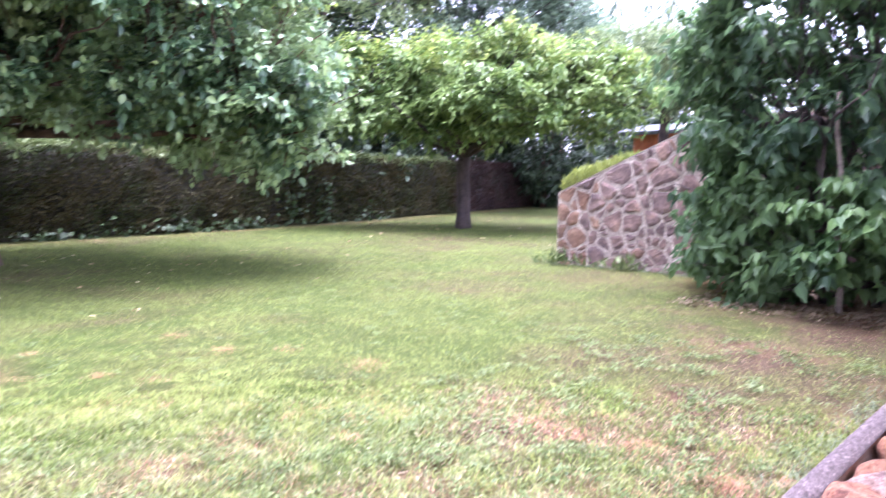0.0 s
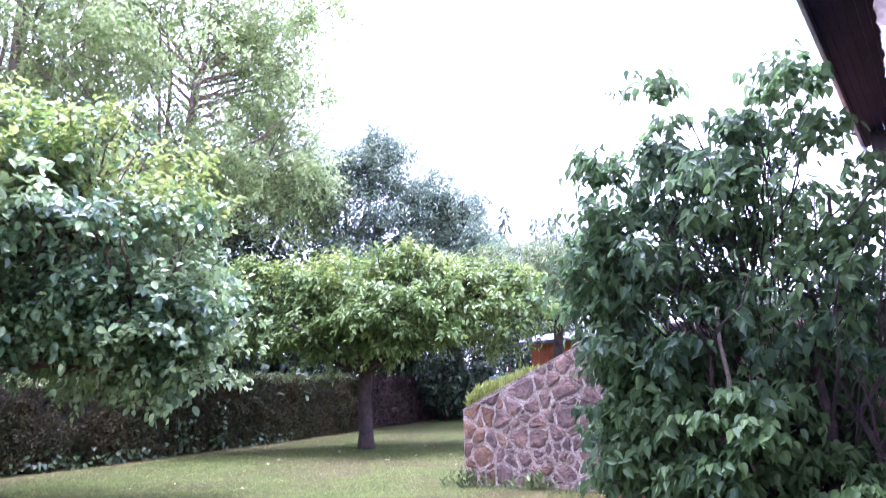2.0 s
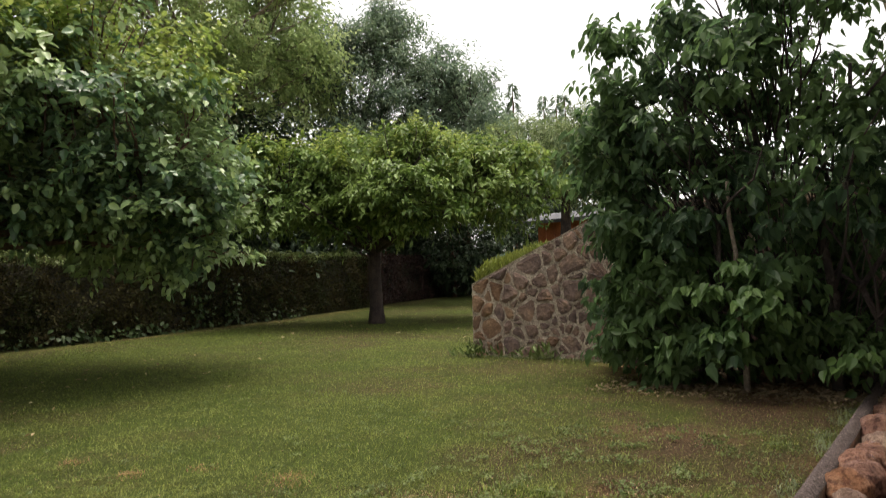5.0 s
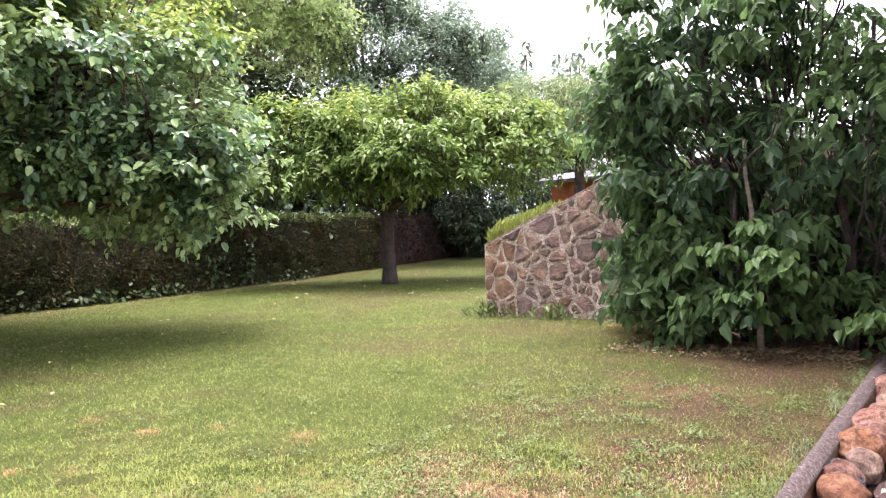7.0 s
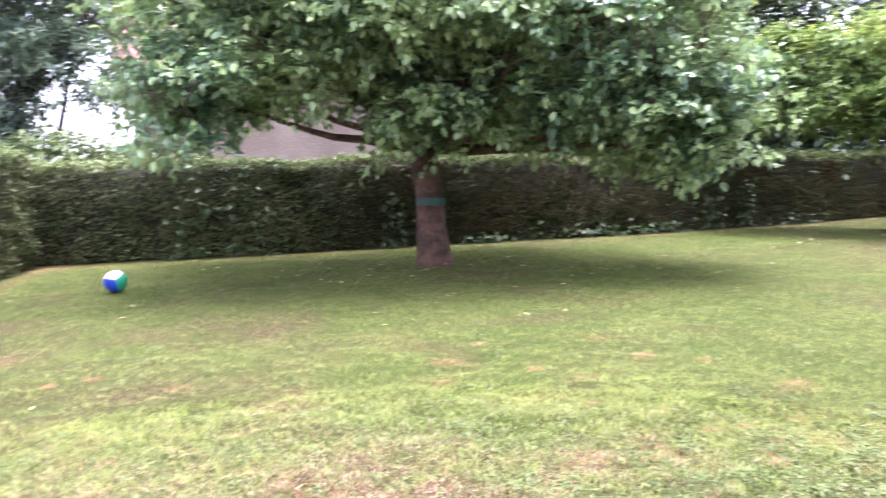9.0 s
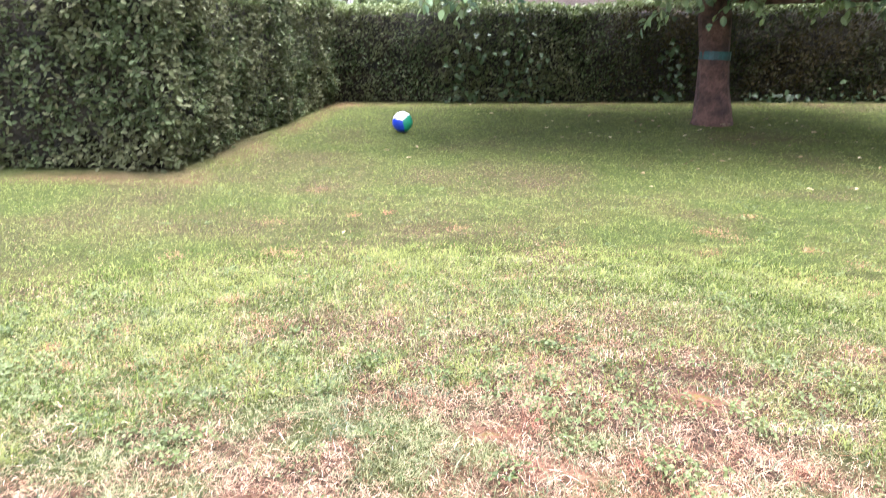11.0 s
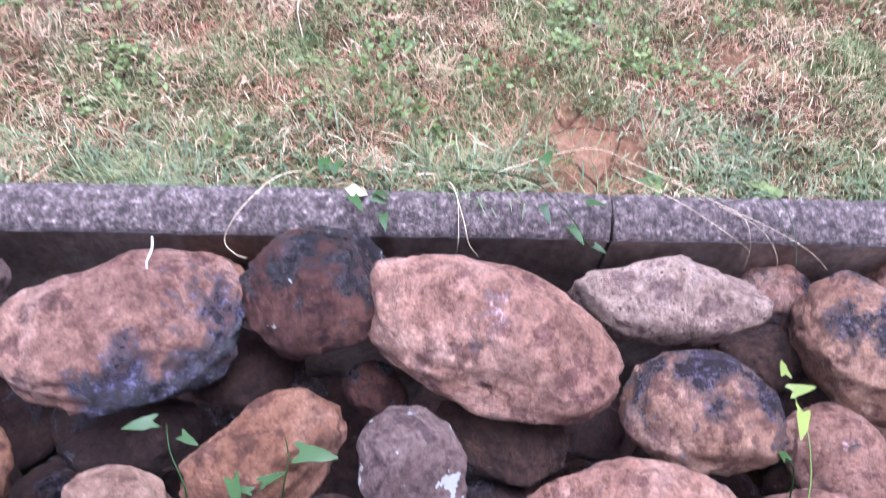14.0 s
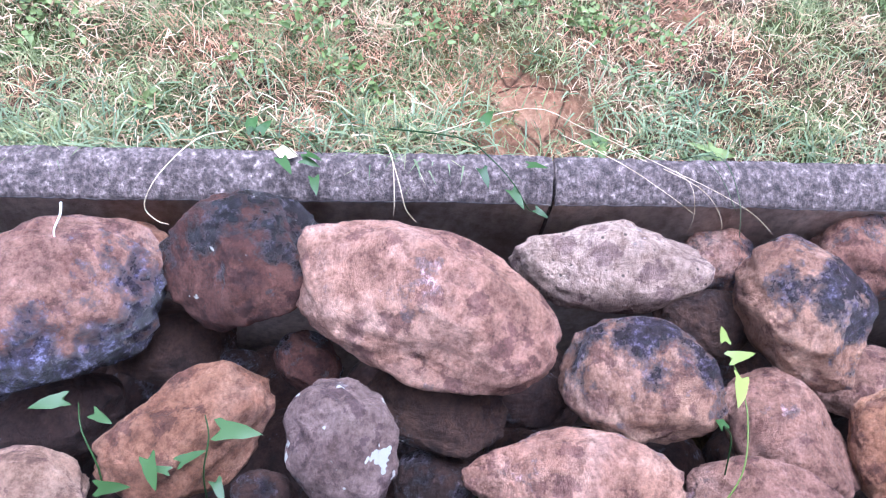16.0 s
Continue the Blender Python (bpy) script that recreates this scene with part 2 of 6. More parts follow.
def granite():
    m, nt, bsdf, out = shader("granite")
    tc = nt.nodes.new("ShaderNodeTexCoord")
    v = nt.nodes.new("ShaderNodeTexVoronoi")
    v.inputs["Scale"].default_value = 110
    nt.links.new(tc.outputs["Object"], v.inputs["Vector"])
    n = noise_tex(nt, 60.0, 4.0)
    c = ramp(nt, n, [(0.12, (0.06, 0.06, 0.09)), (0.25, (0.72, 0.71, 0.7)), (0.7, (0.8, 0.79, 0.77))])
    nt.links.new(c, bsdf.inputs["Base Color"])
    bsdf.inputs["Roughness"].default_value = 0.25
    return m


def rock(name, stops, dark, blotch, lichen=0.0, bias=(0, 0, 0), size=10.0, pits=0.0):
    """Pitted sandstone: base tone, grain, round stains, a dark crust above blotch that leans to bias in the stone's own axes, pale lichen above lichen."""
    m, nt, bsdf, out = shader(name)
    c = ramp(nt, noise_tex(nt, 12.0, 8.0, 0.68, "World"), stops)
    c = mixed(nt, 0.55, c, ramp(nt, noise_tex(nt, 5.0, 4.0, 0.6, "World"), [(0.2, (0.72, 0.6, 0.6)), (0.8, (1.18, 1.12, 1.02))]), "MULTIPLY")
    f = noise_tex(nt, 210.0, 6.0, 0.75, "World")
    g = noise_tex(nt, 45.0, 6.0, 0.65, "World")
    c = mixed(nt, 0.45, c, ramp(nt, f, [(0.05, (0.3, 0.25, 0.25)), (0.4, (1.05, 1.02, 1.02)), (0.9, (1.75, 1.72, 1.7))]), "MULTIPLY")
    # Hollows of this bump noise coloured dark, humps pale: relief shading painted in.
    e = noise_tex(nt, 55.0, 10.0, 0.78, "World")
    c = mixed(nt, 0.6, c, ramp(nt, e, [(0.25, (0.3, 0.2, 0.17)), (0.42, (0.85, 0.78, 0.74)), (0.55, (1.1, 1.08, 1.06)), (0.78, (1.45, 1.45, 1.45))]), "MULTIPLY")
    c = mixed(nt, 0.6, c, ramp(nt, g, [(0.1, (0.5, 0.44, 0.46)), (0.7, (1.15, 1.12, 1.12))]), "MULTIPLY")
    geo = nt.nodes.new("ShaderNodeNewGeometry")
    vor = nt.nodes.new("ShaderNodeTexVoronoi")
    vor.inputs["Scale"].default_value = 21.0
    nt.links.new(geo.outputs["Position"], vor.inputs["Vector"])
    wob = nt.nodes.new("ShaderNodeMath")
    wob.operation = "MULTIPLY_ADD"
    nt.links.new(g, wob.inputs[0])
    wob.inputs[1].default_value = 0.6
    nt.links.new(vor.outputs["Distance"], wob.inputs[2])
    spots = ramp(nt, wob.outputs[0], [(0.565, (0.7, 0.7, 0.7)), (0.605, (0, 0, 0))])
    c = mixed(nt, spots, c, mixed(nt, 1.0, c, (0.5, 0.43, 0.5), "MULTIPLY"))
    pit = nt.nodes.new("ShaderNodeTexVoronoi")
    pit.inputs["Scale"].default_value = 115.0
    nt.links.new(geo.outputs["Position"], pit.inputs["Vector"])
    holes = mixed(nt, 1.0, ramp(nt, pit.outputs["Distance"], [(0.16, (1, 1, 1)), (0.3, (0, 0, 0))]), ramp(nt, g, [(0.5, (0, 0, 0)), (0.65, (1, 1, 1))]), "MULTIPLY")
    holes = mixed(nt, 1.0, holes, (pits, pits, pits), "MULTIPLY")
    # Sunken pits also get a dark colour for the shade inside them.
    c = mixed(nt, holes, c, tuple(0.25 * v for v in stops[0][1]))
    b = noise_tex(nt, size, 9.0, 0.7, "World")
    oi = nt.nodes.new("ShaderNodeObjectInfo")
    c = mixed(nt, 0.5, c, ramp(nt, oi.outputs["Random"], [(0.0, (0.75, 0.7, 0.72)), (1.0, (1.1, 1.0, 0.9))]), "MULTIPLY")
    edge = nt.nodes.new("ShaderNodeMath")
    edge.operation = "MULTIPLY_ADD"
    nt.links.new(f, edge.inputs[0])
    edge.inputs[1].default_value = 0.1
    nt.links.new(b, edge.inputs[2])
    tc = nt.nodes.new("ShaderNodeTexCoord")
    lean = nt.nodes.new("ShaderNodeVectorMath")
    lean.operation = "DOT_PRODUCT"
    lean.inputs[1].default_value = bias
    nt.links.new(tc.outputs["Object"], lean.inputs[0])
    where = nt.nodes.new("ShaderNodeMath")
    nt.links.new(edge.outputs[0], where.inputs[0])
    nt.links.new(lean.outputs["Value"], where.inputs[1])
    crust = ramp(nt, where.outputs[0], [(min(blotch + 0.0, 0.97), (0, 0, 0)), (min(blotch + 0.07, 0.98), (0.55, 0.55, 0.55)), (min(blotch + 0.2, 1.0), (0.95, 0.95, 0.95))])
    # Crust tone rises to bright flecks, glints painted into its colour.
    h = noise_tex(nt, 75.0, 8.0, 0.75, "World")
    c = mixed(nt, crust, c, ramp(nt, h, [(0.2, tuple(v * 0.4 for v in dark)), (0.5, dark), (0.68, tuple(v * 2.6 for v in dark)), (0.85, tuple(v * 9.0 for v in dark))]))
    if lichen:
        w = noise_tex(nt, 38.0, 3.0, 0.45, "World")
        c = mixed(nt, ramp(nt, w, [(lichen, (0, 0, 0)), (min(lichen + 0.03, 1.0), (0.9, 0.9, 0.9))]), c, (0.62, 0.62, 0.55))
    nt.links.new(c, bsdf.inputs["Base Color"])
    nt.links.new(ramp(nt, crust, [(0.2, (0.75, 0.75, 0.75)), (0.9, (0.26, 0.26, 0.26))]), bsdf.inputs["Roughness"])
    nt.links.new(ramp(nt, crust, [(0.2, (0.3, 0.3, 0.3)), (0.9, (0.9, 0.9, 0.9))]), bsdf.inputs["Specular IOR Level"])
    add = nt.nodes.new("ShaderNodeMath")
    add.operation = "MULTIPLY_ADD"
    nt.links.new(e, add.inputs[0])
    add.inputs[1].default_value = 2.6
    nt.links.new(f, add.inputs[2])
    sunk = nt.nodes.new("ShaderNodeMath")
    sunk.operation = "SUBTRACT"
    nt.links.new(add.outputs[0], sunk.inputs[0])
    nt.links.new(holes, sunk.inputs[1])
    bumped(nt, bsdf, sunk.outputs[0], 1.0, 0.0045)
    return m


M["granite"] = granite()
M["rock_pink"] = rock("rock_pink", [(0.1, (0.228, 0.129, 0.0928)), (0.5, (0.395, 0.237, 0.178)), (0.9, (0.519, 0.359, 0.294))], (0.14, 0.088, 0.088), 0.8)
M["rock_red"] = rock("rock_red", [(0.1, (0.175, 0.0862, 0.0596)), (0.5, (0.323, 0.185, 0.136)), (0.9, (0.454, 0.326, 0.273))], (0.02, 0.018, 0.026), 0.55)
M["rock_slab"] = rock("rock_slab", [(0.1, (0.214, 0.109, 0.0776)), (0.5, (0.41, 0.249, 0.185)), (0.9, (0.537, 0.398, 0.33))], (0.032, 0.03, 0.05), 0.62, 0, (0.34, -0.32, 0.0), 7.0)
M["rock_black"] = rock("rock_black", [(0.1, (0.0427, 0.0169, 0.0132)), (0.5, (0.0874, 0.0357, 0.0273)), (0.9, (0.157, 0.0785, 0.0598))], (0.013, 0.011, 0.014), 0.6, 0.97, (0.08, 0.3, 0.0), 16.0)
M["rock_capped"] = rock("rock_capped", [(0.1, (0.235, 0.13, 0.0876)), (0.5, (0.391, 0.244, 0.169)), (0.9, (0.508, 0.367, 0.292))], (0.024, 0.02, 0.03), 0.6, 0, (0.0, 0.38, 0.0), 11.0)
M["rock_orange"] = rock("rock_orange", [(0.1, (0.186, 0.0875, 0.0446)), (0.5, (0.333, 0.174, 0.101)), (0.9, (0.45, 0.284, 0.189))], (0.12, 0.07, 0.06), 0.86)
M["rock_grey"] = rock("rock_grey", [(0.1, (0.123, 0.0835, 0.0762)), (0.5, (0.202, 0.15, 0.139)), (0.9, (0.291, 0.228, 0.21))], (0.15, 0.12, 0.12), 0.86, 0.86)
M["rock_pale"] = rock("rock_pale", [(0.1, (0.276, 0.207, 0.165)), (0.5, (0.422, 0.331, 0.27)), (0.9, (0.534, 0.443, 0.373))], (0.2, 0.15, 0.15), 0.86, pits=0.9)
# The next two browns are lowered to hold the shade of the gaps.
M["rock_shaded"] = rock("rock_shaded", [(0.1, (0.024, 0.0126, 0.0101)), (0.5, (0.056, 0.0296, 0.023)), (0.9, (0.1, 0.0592, 0.0461))], (0.03, 0.025, 0.032), 0.7)
M["rock_shaded_brown"] = rock("rock_shaded_brown", [(0.1, (0.0372, 0.0188, 0.0129)), (0.5, (0.0708, 0.0392, 0.0274)), (0.9, (0.104, 0.0616, 0.0451))], (0.05, 0.035, 0.035), 0.75)
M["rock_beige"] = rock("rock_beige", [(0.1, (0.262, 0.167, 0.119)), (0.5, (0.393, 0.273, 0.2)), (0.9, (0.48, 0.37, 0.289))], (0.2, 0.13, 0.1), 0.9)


# ---- mesh helpers ----
def part(name, bm, material, parent, label=""):
    me = bpy.data.meshes.new(name)
    bm.to_mesh(me)
    bm.free()
    me.materials.append(material)
    ob = new(name, me)
    ob.parent = parent
    if label:
        tagged(ob, label)
    return ob


def empty(name, at, label, category, group="", kind=""):
    ob = new(name)
    ob.empty_display_size = 0.1
    ob.location = at
    return tagged(ob, label, category, group, kind)


def smooth(ob):
    ob.data.polygons.foreach_set("use_smooth", [True] * len(ob.data.polygons))
    return ob


def box(bm, lo, hi, bevel=0.0):
    r = bmesh.ops.create_cube(bm, size=1.0)
    lo, hi = Vector(lo), Vector(hi)
    for v in r["verts"]:
        v.co = Vector([(a + b) / 2 + c * (b - a) for a, b, c in zip(lo, hi, v.co)])
    if bevel:
        es = {e for v in r["verts"] for e in v.link_edges}
        bmesh.ops.bevel(bm, geom=list(es), offset=bevel, segments=2, affect="EDGES", profile=0.6)


def boxed(name, lo, hi, material, parent=None, label="", bevel=0.0):
    bm = bmesh.new()
    box(bm, lo, hi, bevel)
    return part(name, bm, material, parent, label)


def tube(bm, pts, radii, sides=7):
    pts = [Vector([float(c) for c in p]) for p in pts]
    radii = [float(r) for r in radii]
    rings = []
    for i, p in enumerate(pts):
        d = (pts[min(i + 1, len(pts) - 1)] - pts[max(i - 1, 0)]).normalized()
        a = d.orthogonal().normalized()
        b = d.cross(a)
        rings.append([bm.verts.new(p + radii[i] * (math.cos(2 * math.pi * k / sides) * a + math.sin(2 * math.pi * k / sides) * b)) for k in range(sides)])
    for r0, r1 in zip(rings, rings[1:]):
        best = min(range(sides), key=lambda s: sum((r0[k].co - r1[(k + s) % sides].co).length for k in range(sides)))
        for k in range(sides):
            bm.faces.new((r0[k], r0[(k + 1) % sides], r1[(k + 1 + best) % sides], r1[(k + best) % sides]))
    bm.faces.new(rings[-1])
    bm.faces.new(rings[0][::-1])


def bent(a, b, wob, n, rng):
    a, b = np.array(a, float), np.array(b, float)
    off = rng.normal(0, wob, (n + 1, 3)) * np.sin(np.linspace(0, math.pi, n + 1))[:, None]
    return [tuple(a + (b - a) * i / n + off[i]) for i in range(n + 1)]


def array_mesh(name, verts, faces, material, parent=None, tris=None, tone=None):
    """verts (n,3), faces (m,k) and tris (t,3) arrays to one mesh object; tone: a random number for each vertex."""
    me = bpy.data.meshes.new(name)
    k = faces.shape[1]
    loops, starts = faces.astype(np.int32).ravel(), np.arange(0, faces.size, k, dtype=np.int32)
    if tris is not None:
        starts = np.concatenate([starts, len(loops) + np.arange(0, tris.size, 3, dtype=np.int32)])
        loops = np.concatenate([loops, tris.astype(np.int32).ravel()])
    me.vertices.add(len(verts))
    me.vertices.foreach_set("co", np.asarray(verts, np.float32).ravel())
    me.loops.add(len(loops))
    me.loops.foreach_set("vertex_index", loops)
    me.polygons.add(len(starts))
    me.polygons.foreach_set("loop_start", starts)
    me.update(calc_edges=True)
    if tone is not None:
        me.attributes.new("tone", "FLOAT", "POINT").data.foreach_set("value", tone.astype(np.float32))
    me.materials.append(material)
    ob = new(name, me)
    ob.parent = parent
    return ob


def unit(v):
    return v / np.maximum(np.linalg.norm(v, axis=1, keepdims=True), 1e-9)


# outlines of half leaves: (along, across) from stem to tip
HEART = ((0.22, 0.46), (0.6, 0.4))
OVAL = ((0.3, 0.42), (0.7, 0.36))
SLIM = ((0.3, 0.3), (0.7, 0.22))
ROUND = ((0.1, 0.25), (0.36, 0.47), (0.68, 0.4), (0.9, 0.17))
LANCE = ((0.2, 0.3), (0.5, 0.42), (0.8, 0.2))
LOBED = ((-0.07, 0.2), (0.08, 0.43), (0.32, 0.48), (0.62, 0.3), (0.86, 0.09))


def leaves(name, pos, axis, face, length, width, material, parent, outline=OVAL, fold=0.18, curl=0.15):
    """One folded, curled leaf at each pos."""
    axis = unit(axis)
    side = unit(np.cross(axis, face))
    up = np.cross(side, axis)
    L, Wd = np.asarray(length).reshape(-1, 1), np.asarray(width).reshape(-1, 1)
    k = len(outline)

    def rim(a, w, s):
        return pos + axis * L * a + s * side * Wd * w + up * (Wd * fold * w / 0.45 - L * curl * a * abs(a))
    v = np.stack([pos] + [rim(a, w, 1) for a, w in outline] + [rim(1.0, 0.0, 1)] + [rim(a, w, -1) for a, w in outline[::-1]], 1).reshape(-1, 3)
    i = np.arange(len(pos))[:, None] * (2 * k + 2)
    f = np.concatenate([i + np.array([list(range(k + 2))]), i + np.array([[0] + list(range(k + 1, 2 * k + 2))])], 0)
    tone = np.repeat((np.sin(pos @ np.array([127.1, 311.7, 74.7])) * 43758.5453) % 1.0, 2 * k + 2)
    return array_mesh(name, v, f, material, parent, tone=tone)


def hash_noise(p, scale, seed=0):
    """Smooth value noise of points (n,2) or (n,3), 0 to 1."""
    q = np.asarray(p, float) * scale + 100.0 + seed * 17.3
    i = np.floor(q).astype(np.int64)
    f = q - i
    f = f * f * (3 - 2 * f)
    d = q.shape[1]
    total = np.zeros(len(q))
    for c in range(2 ** d):
        bits = [(c >> k) & 1 for k in range(d)]
        h = np.zeros(len(q), np.int64)
        w = np.ones(len(q))
        for k in range(d):
            h = h * 7919 + (i[:, k] + bits[k]) * (73856093, 19349663, 83492791)[k]
            w *= f[:, k] if bits[k] else 1 - f[:, k]
        h = (h ^ (h >> 13)) * 1274126177
        total += w * ((h & 0xFFFF) / 65535.0)
    return total


def fbm(p, scale, seed=0):
    return (hash_noise(p, scale, seed) * 4 + hash_noise(p, scale * 2.1, seed + 1) * 2 + hash_noise(p, scale * 4.3, seed + 2)) / 7


SLOPE_X, SLOPE_Y = -0.0187, 0.0422


def edge_z(y):
    return SLOPE_Y * y


def ground_z(x, y):
    return SLOPE_X * np.clip(x, -16, 2) + SLOPE_Y * np.clip(y, -8, 24)


def lawn_z(x, y):
    """Lawn surface: the sloping plane with soft humps, finer close to the edging."""
    p = np.stack([np.ravel(x), np.ravel(y)], 1).astype(float)
    near = np.clip((p[:, 0] + 4.2) / 1.5, 0, 1)
    fine = near * np.clip((2.5 - p[:, 1]) / 0.6, 0, 1) * np.clip((p[:, 1] + 1.6) / 0.5, 0, 1)
    return ground_z(p[:, 0], p[:, 1]) + (hash_noise(p, 1.7, 2) - 0.5) * 0.03 * near + (hash_noise(p, 7.0, 4) - 0.5) * 0.024 * fine + (hash_noise(p, 17.0, 6) - 0.5) * 0.014 * fine - 0.006


def clump_points(blobs, rng, shell=0.55, gap=0.35, seed=0, freq=0.9):
    """Twig starts and outward directions spread through ellipsoids (cx, cy, cz, rx, ry, rz, count), with gaps."""
    P, D = [], []
    for cx, cy, cz, rx, ry, rz, n in blobs:
        d = unit(rng.normal(0, 1, (n, 3)))
        r = shell + (1 - shell) * rng.random((n, 1)) ** 0.7
        lump = 0.8 + 0.45 * hash_noise(d * 2.0 + [cx, cy, cz], 1.3, seed)[:, None]
        p = np.array([cx, cy, cz]) + d * r * lump * np.array([rx, ry, rz])
        keep = hash_noise(p, freq, seed + 5) > gap
        P.append(p[keep]), D.append(d[keep])
    return np.concatenate(P), np.concatenate(D)


def tufted_points(blobs, rng, size, per=14, inner=0.22):
    """Twig starts gathered into small domed clumps on the blobs' outer shells, hollow below, with a loose inner fill."""
    P, D = [], []
    for cx, cy, cz, rx, ry, rz, n in blobs:
        R = np.array([rx, ry, rz])
        m = max(2, int(n * (1 - inner) / per))
        d = unit(rng.normal(0, 1, (m, 3)) + np.array([0, 0, 0.25]))
        c = np.array([cx, cy, cz]) + d * R * rng.uniform(0.62, 1.02, (m, 1))
        r = size * rng.uniform(0.6, 1.35, m)
        e = unit(rng.normal(0, 1, (m * per, 3)) + np.array([0, 0, 0.55]))
        e[:, 2] = np.where(e[:, 2] < -0.15, -e[:, 2] * 0.5, e[:, 2])
        k = np.repeat(np.arange(m), per)
        P.append(c[k] + e * (r[k] * rng.uniform(0.35, 1.0, m * per))[:, None] * np.array([1, 1, 0.55]))
        D.append(unit(e + d[k] * 0.6))
        q = int(n * inner)
        f = unit(rng.normal(0, 1, (q, 3)))
        P.append(np.array([cx, cy, cz]) + f * R * rng.random((q, 1)) ** 0.5 * 0.7)
        D.append(f)
    return np.concatenate(P), np.concatenate(D)


def sprays(P, D, rng, per, spray, droop=0.0, lift=0.4):
    """Leaf places and directions along a short twig from each start."""
    n = len(P)
    D = unit(D + rng.normal(0, 0.55, (n, 3)) + np.array([0, 0, lift]))
    t = np.repeat(np.linspace(0.05, 1.0, per)[None], n, 0) + rng.normal(0, 0.05, (n, per))
    pos = P[:, None] + D[:, None] * (t * spray)[..., None] + rng.normal(0, spray * 0.09, (n, per, 3))
    pos[..., 2] -= droop * (t * spray) ** 2 / spray
    ang = np.arange(per)[None] * 2.4 + rng.random((n, 1)) * 6.28
    a = unit(np.cross(D, rng.normal(0, 1, (n, 3))))
    b = np.cross(D, a)
    out = a[:, None] * np.cos(ang)[..., None] + b[:, None] * np.sin(ang)[..., None]
    ax = out * 0.8 + D[:, None] * 0.55 + np.array([0, 0, -0.25 - droop])
    fc = np.array([0, 0, 1.0]) + rng.normal(0, 0.35, (n, per, 3)) + D[:, None] * 0.4
    return pos.reshape(-1, 3), ax.reshape(-1, 3), fc.reshape(-1, 3)


def tree(name, label, base, trunk, blobs, leaf, leaf_len, leaf_wid, per, spray, bark, seed, outline=OVAL, droop=0.15, shell=0.5, gap=0.35, lift=0.4, limbs=5, freq=0.9, category="tree", twig_share=0.12, young=None, young_share=0.4, under=None, tuft=None, stems=0, inner=0.15):
    """trunk: (x, y, z, radius) from the ground up; limbs run from its upper half into the blobs."""
    rng = np.random.default_rng(seed)
    top = empty(name, base, label, category)
    org = np.array(base)
    bm = bmesh.new()
    tp = [np.array(p[:3]) for p in trunk]
    tube(bm, [p - org for p in tp], [p[3] for p in trunk], 10)
    P, D = tufted_points(blobs, rng, tuft, 14, inner) if tuft else clump_points(blobs, rng, shell, gap, seed, freq)
    if under:
        keep = (P[:, 1] < under[0]) | (P[:, 1] > under[1]) | (P[:, 2] > under[2] + 0.15 * (under[3] - P[:, 0]))
        P, D = P[keep], D[keep]
    for cx, cy, cz, rx, ry, rz, n in blobs:
        for k in range(limbs if n > 120 else 0):
            e = np.array([cx, cy, cz]) + rng.normal(0, 0.45, 3) * [rx, ry, rz]
            zs = np.array([p[2] for p in tp])
            z = np.clip(e[2] - 0.6 * np.hypot(*(e - tp[-1])[:2]) - rng.uniform(0, 0.3), zs[-1] - (0.55 * (zs[-1] - zs[0]) if zs[-1] > 4 else 0.25), zs[-1])
            s = np.array([np.interp(z, zs, [p[i] for p in tp]) for i in range(3)])
            r0 = np.interp(z, zs, [p[3] for p in trunk]) * rng.uniform(0.35, 0.6)
            pl = bent(s - org, e - org, 0.04, 6, rng)
            tube(bm, pl, list(np.linspace(r0, 0.012, 7)), 7)
    for k in range(stems):
        b = blobs[k % len(blobs)]
        s = tp[0] + np.append(rng.normal(0, 0.12, 2), 0)
        e = np.array([b[0], b[1], b[2] + b[5] * 0.7]) + rng.normal(0, 0.35, 3)
        pl = bent(s - org, e - org, 0.1, 6, rng)
        tube(bm, pl, list(np.linspace(trunk[0][3] * 0.42, 0.014, 7)), 7)
    cents = np.array([b[:3] for b in blobs])
    for i in rng.choice(len(P), int(len(P) * twig_share), replace=False):
        c = cents[np.argmin(((cents - P[i]) ** 2).sum(1))]
        s = c + (P[i] - c) * rng.uniform(0.25, 0.5)
        tube(bm, bent(s - org, P[i] + D[i] * spray * 0.8 - org, 0.05, 3, rng), [0.014, 0.01, 0.007, 0.003], 4)
    smooth(part("trunk", bm, bark, top))
    if young:
        fresh = (D[:, 2] > 0.2) & (P[:, 2] > np.quantile(P[:, 2], 0.5)) & (rng.random(len(P)) < young_share)
        pos, ax, fc = sprays(P[fresh], D[fresh], rng, per, spray * 1.1, 0.0, 0.9)
        k = rng.uniform(0.6, 1.05, len(pos))
        tagged(leaves("young_growth", pos - org, ax, fc, leaf_len * k, leaf_wid * k, young, top, outline), "fresh yellow-green shoots", kind="stuff")
        P, D = P[~fresh], D[~fresh]
    pos, ax, fc = sprays(P, D, rng, per, spray, droop, lift)
    k = rng.uniform(0.7, 1.25, len(pos))
    tagged(leaves("crown", pos - org, ax, fc, leaf_len * k, leaf_wid * k, leaf, top, outline), kind="stuff")
    return top


# ---- ground ----
def hedge_x(y):
    return np.interp(y, [-3, 2, 6, 10, 18, 24], [-9.15, -9.5, -9.75, -10.4, -12.5, -14.0])


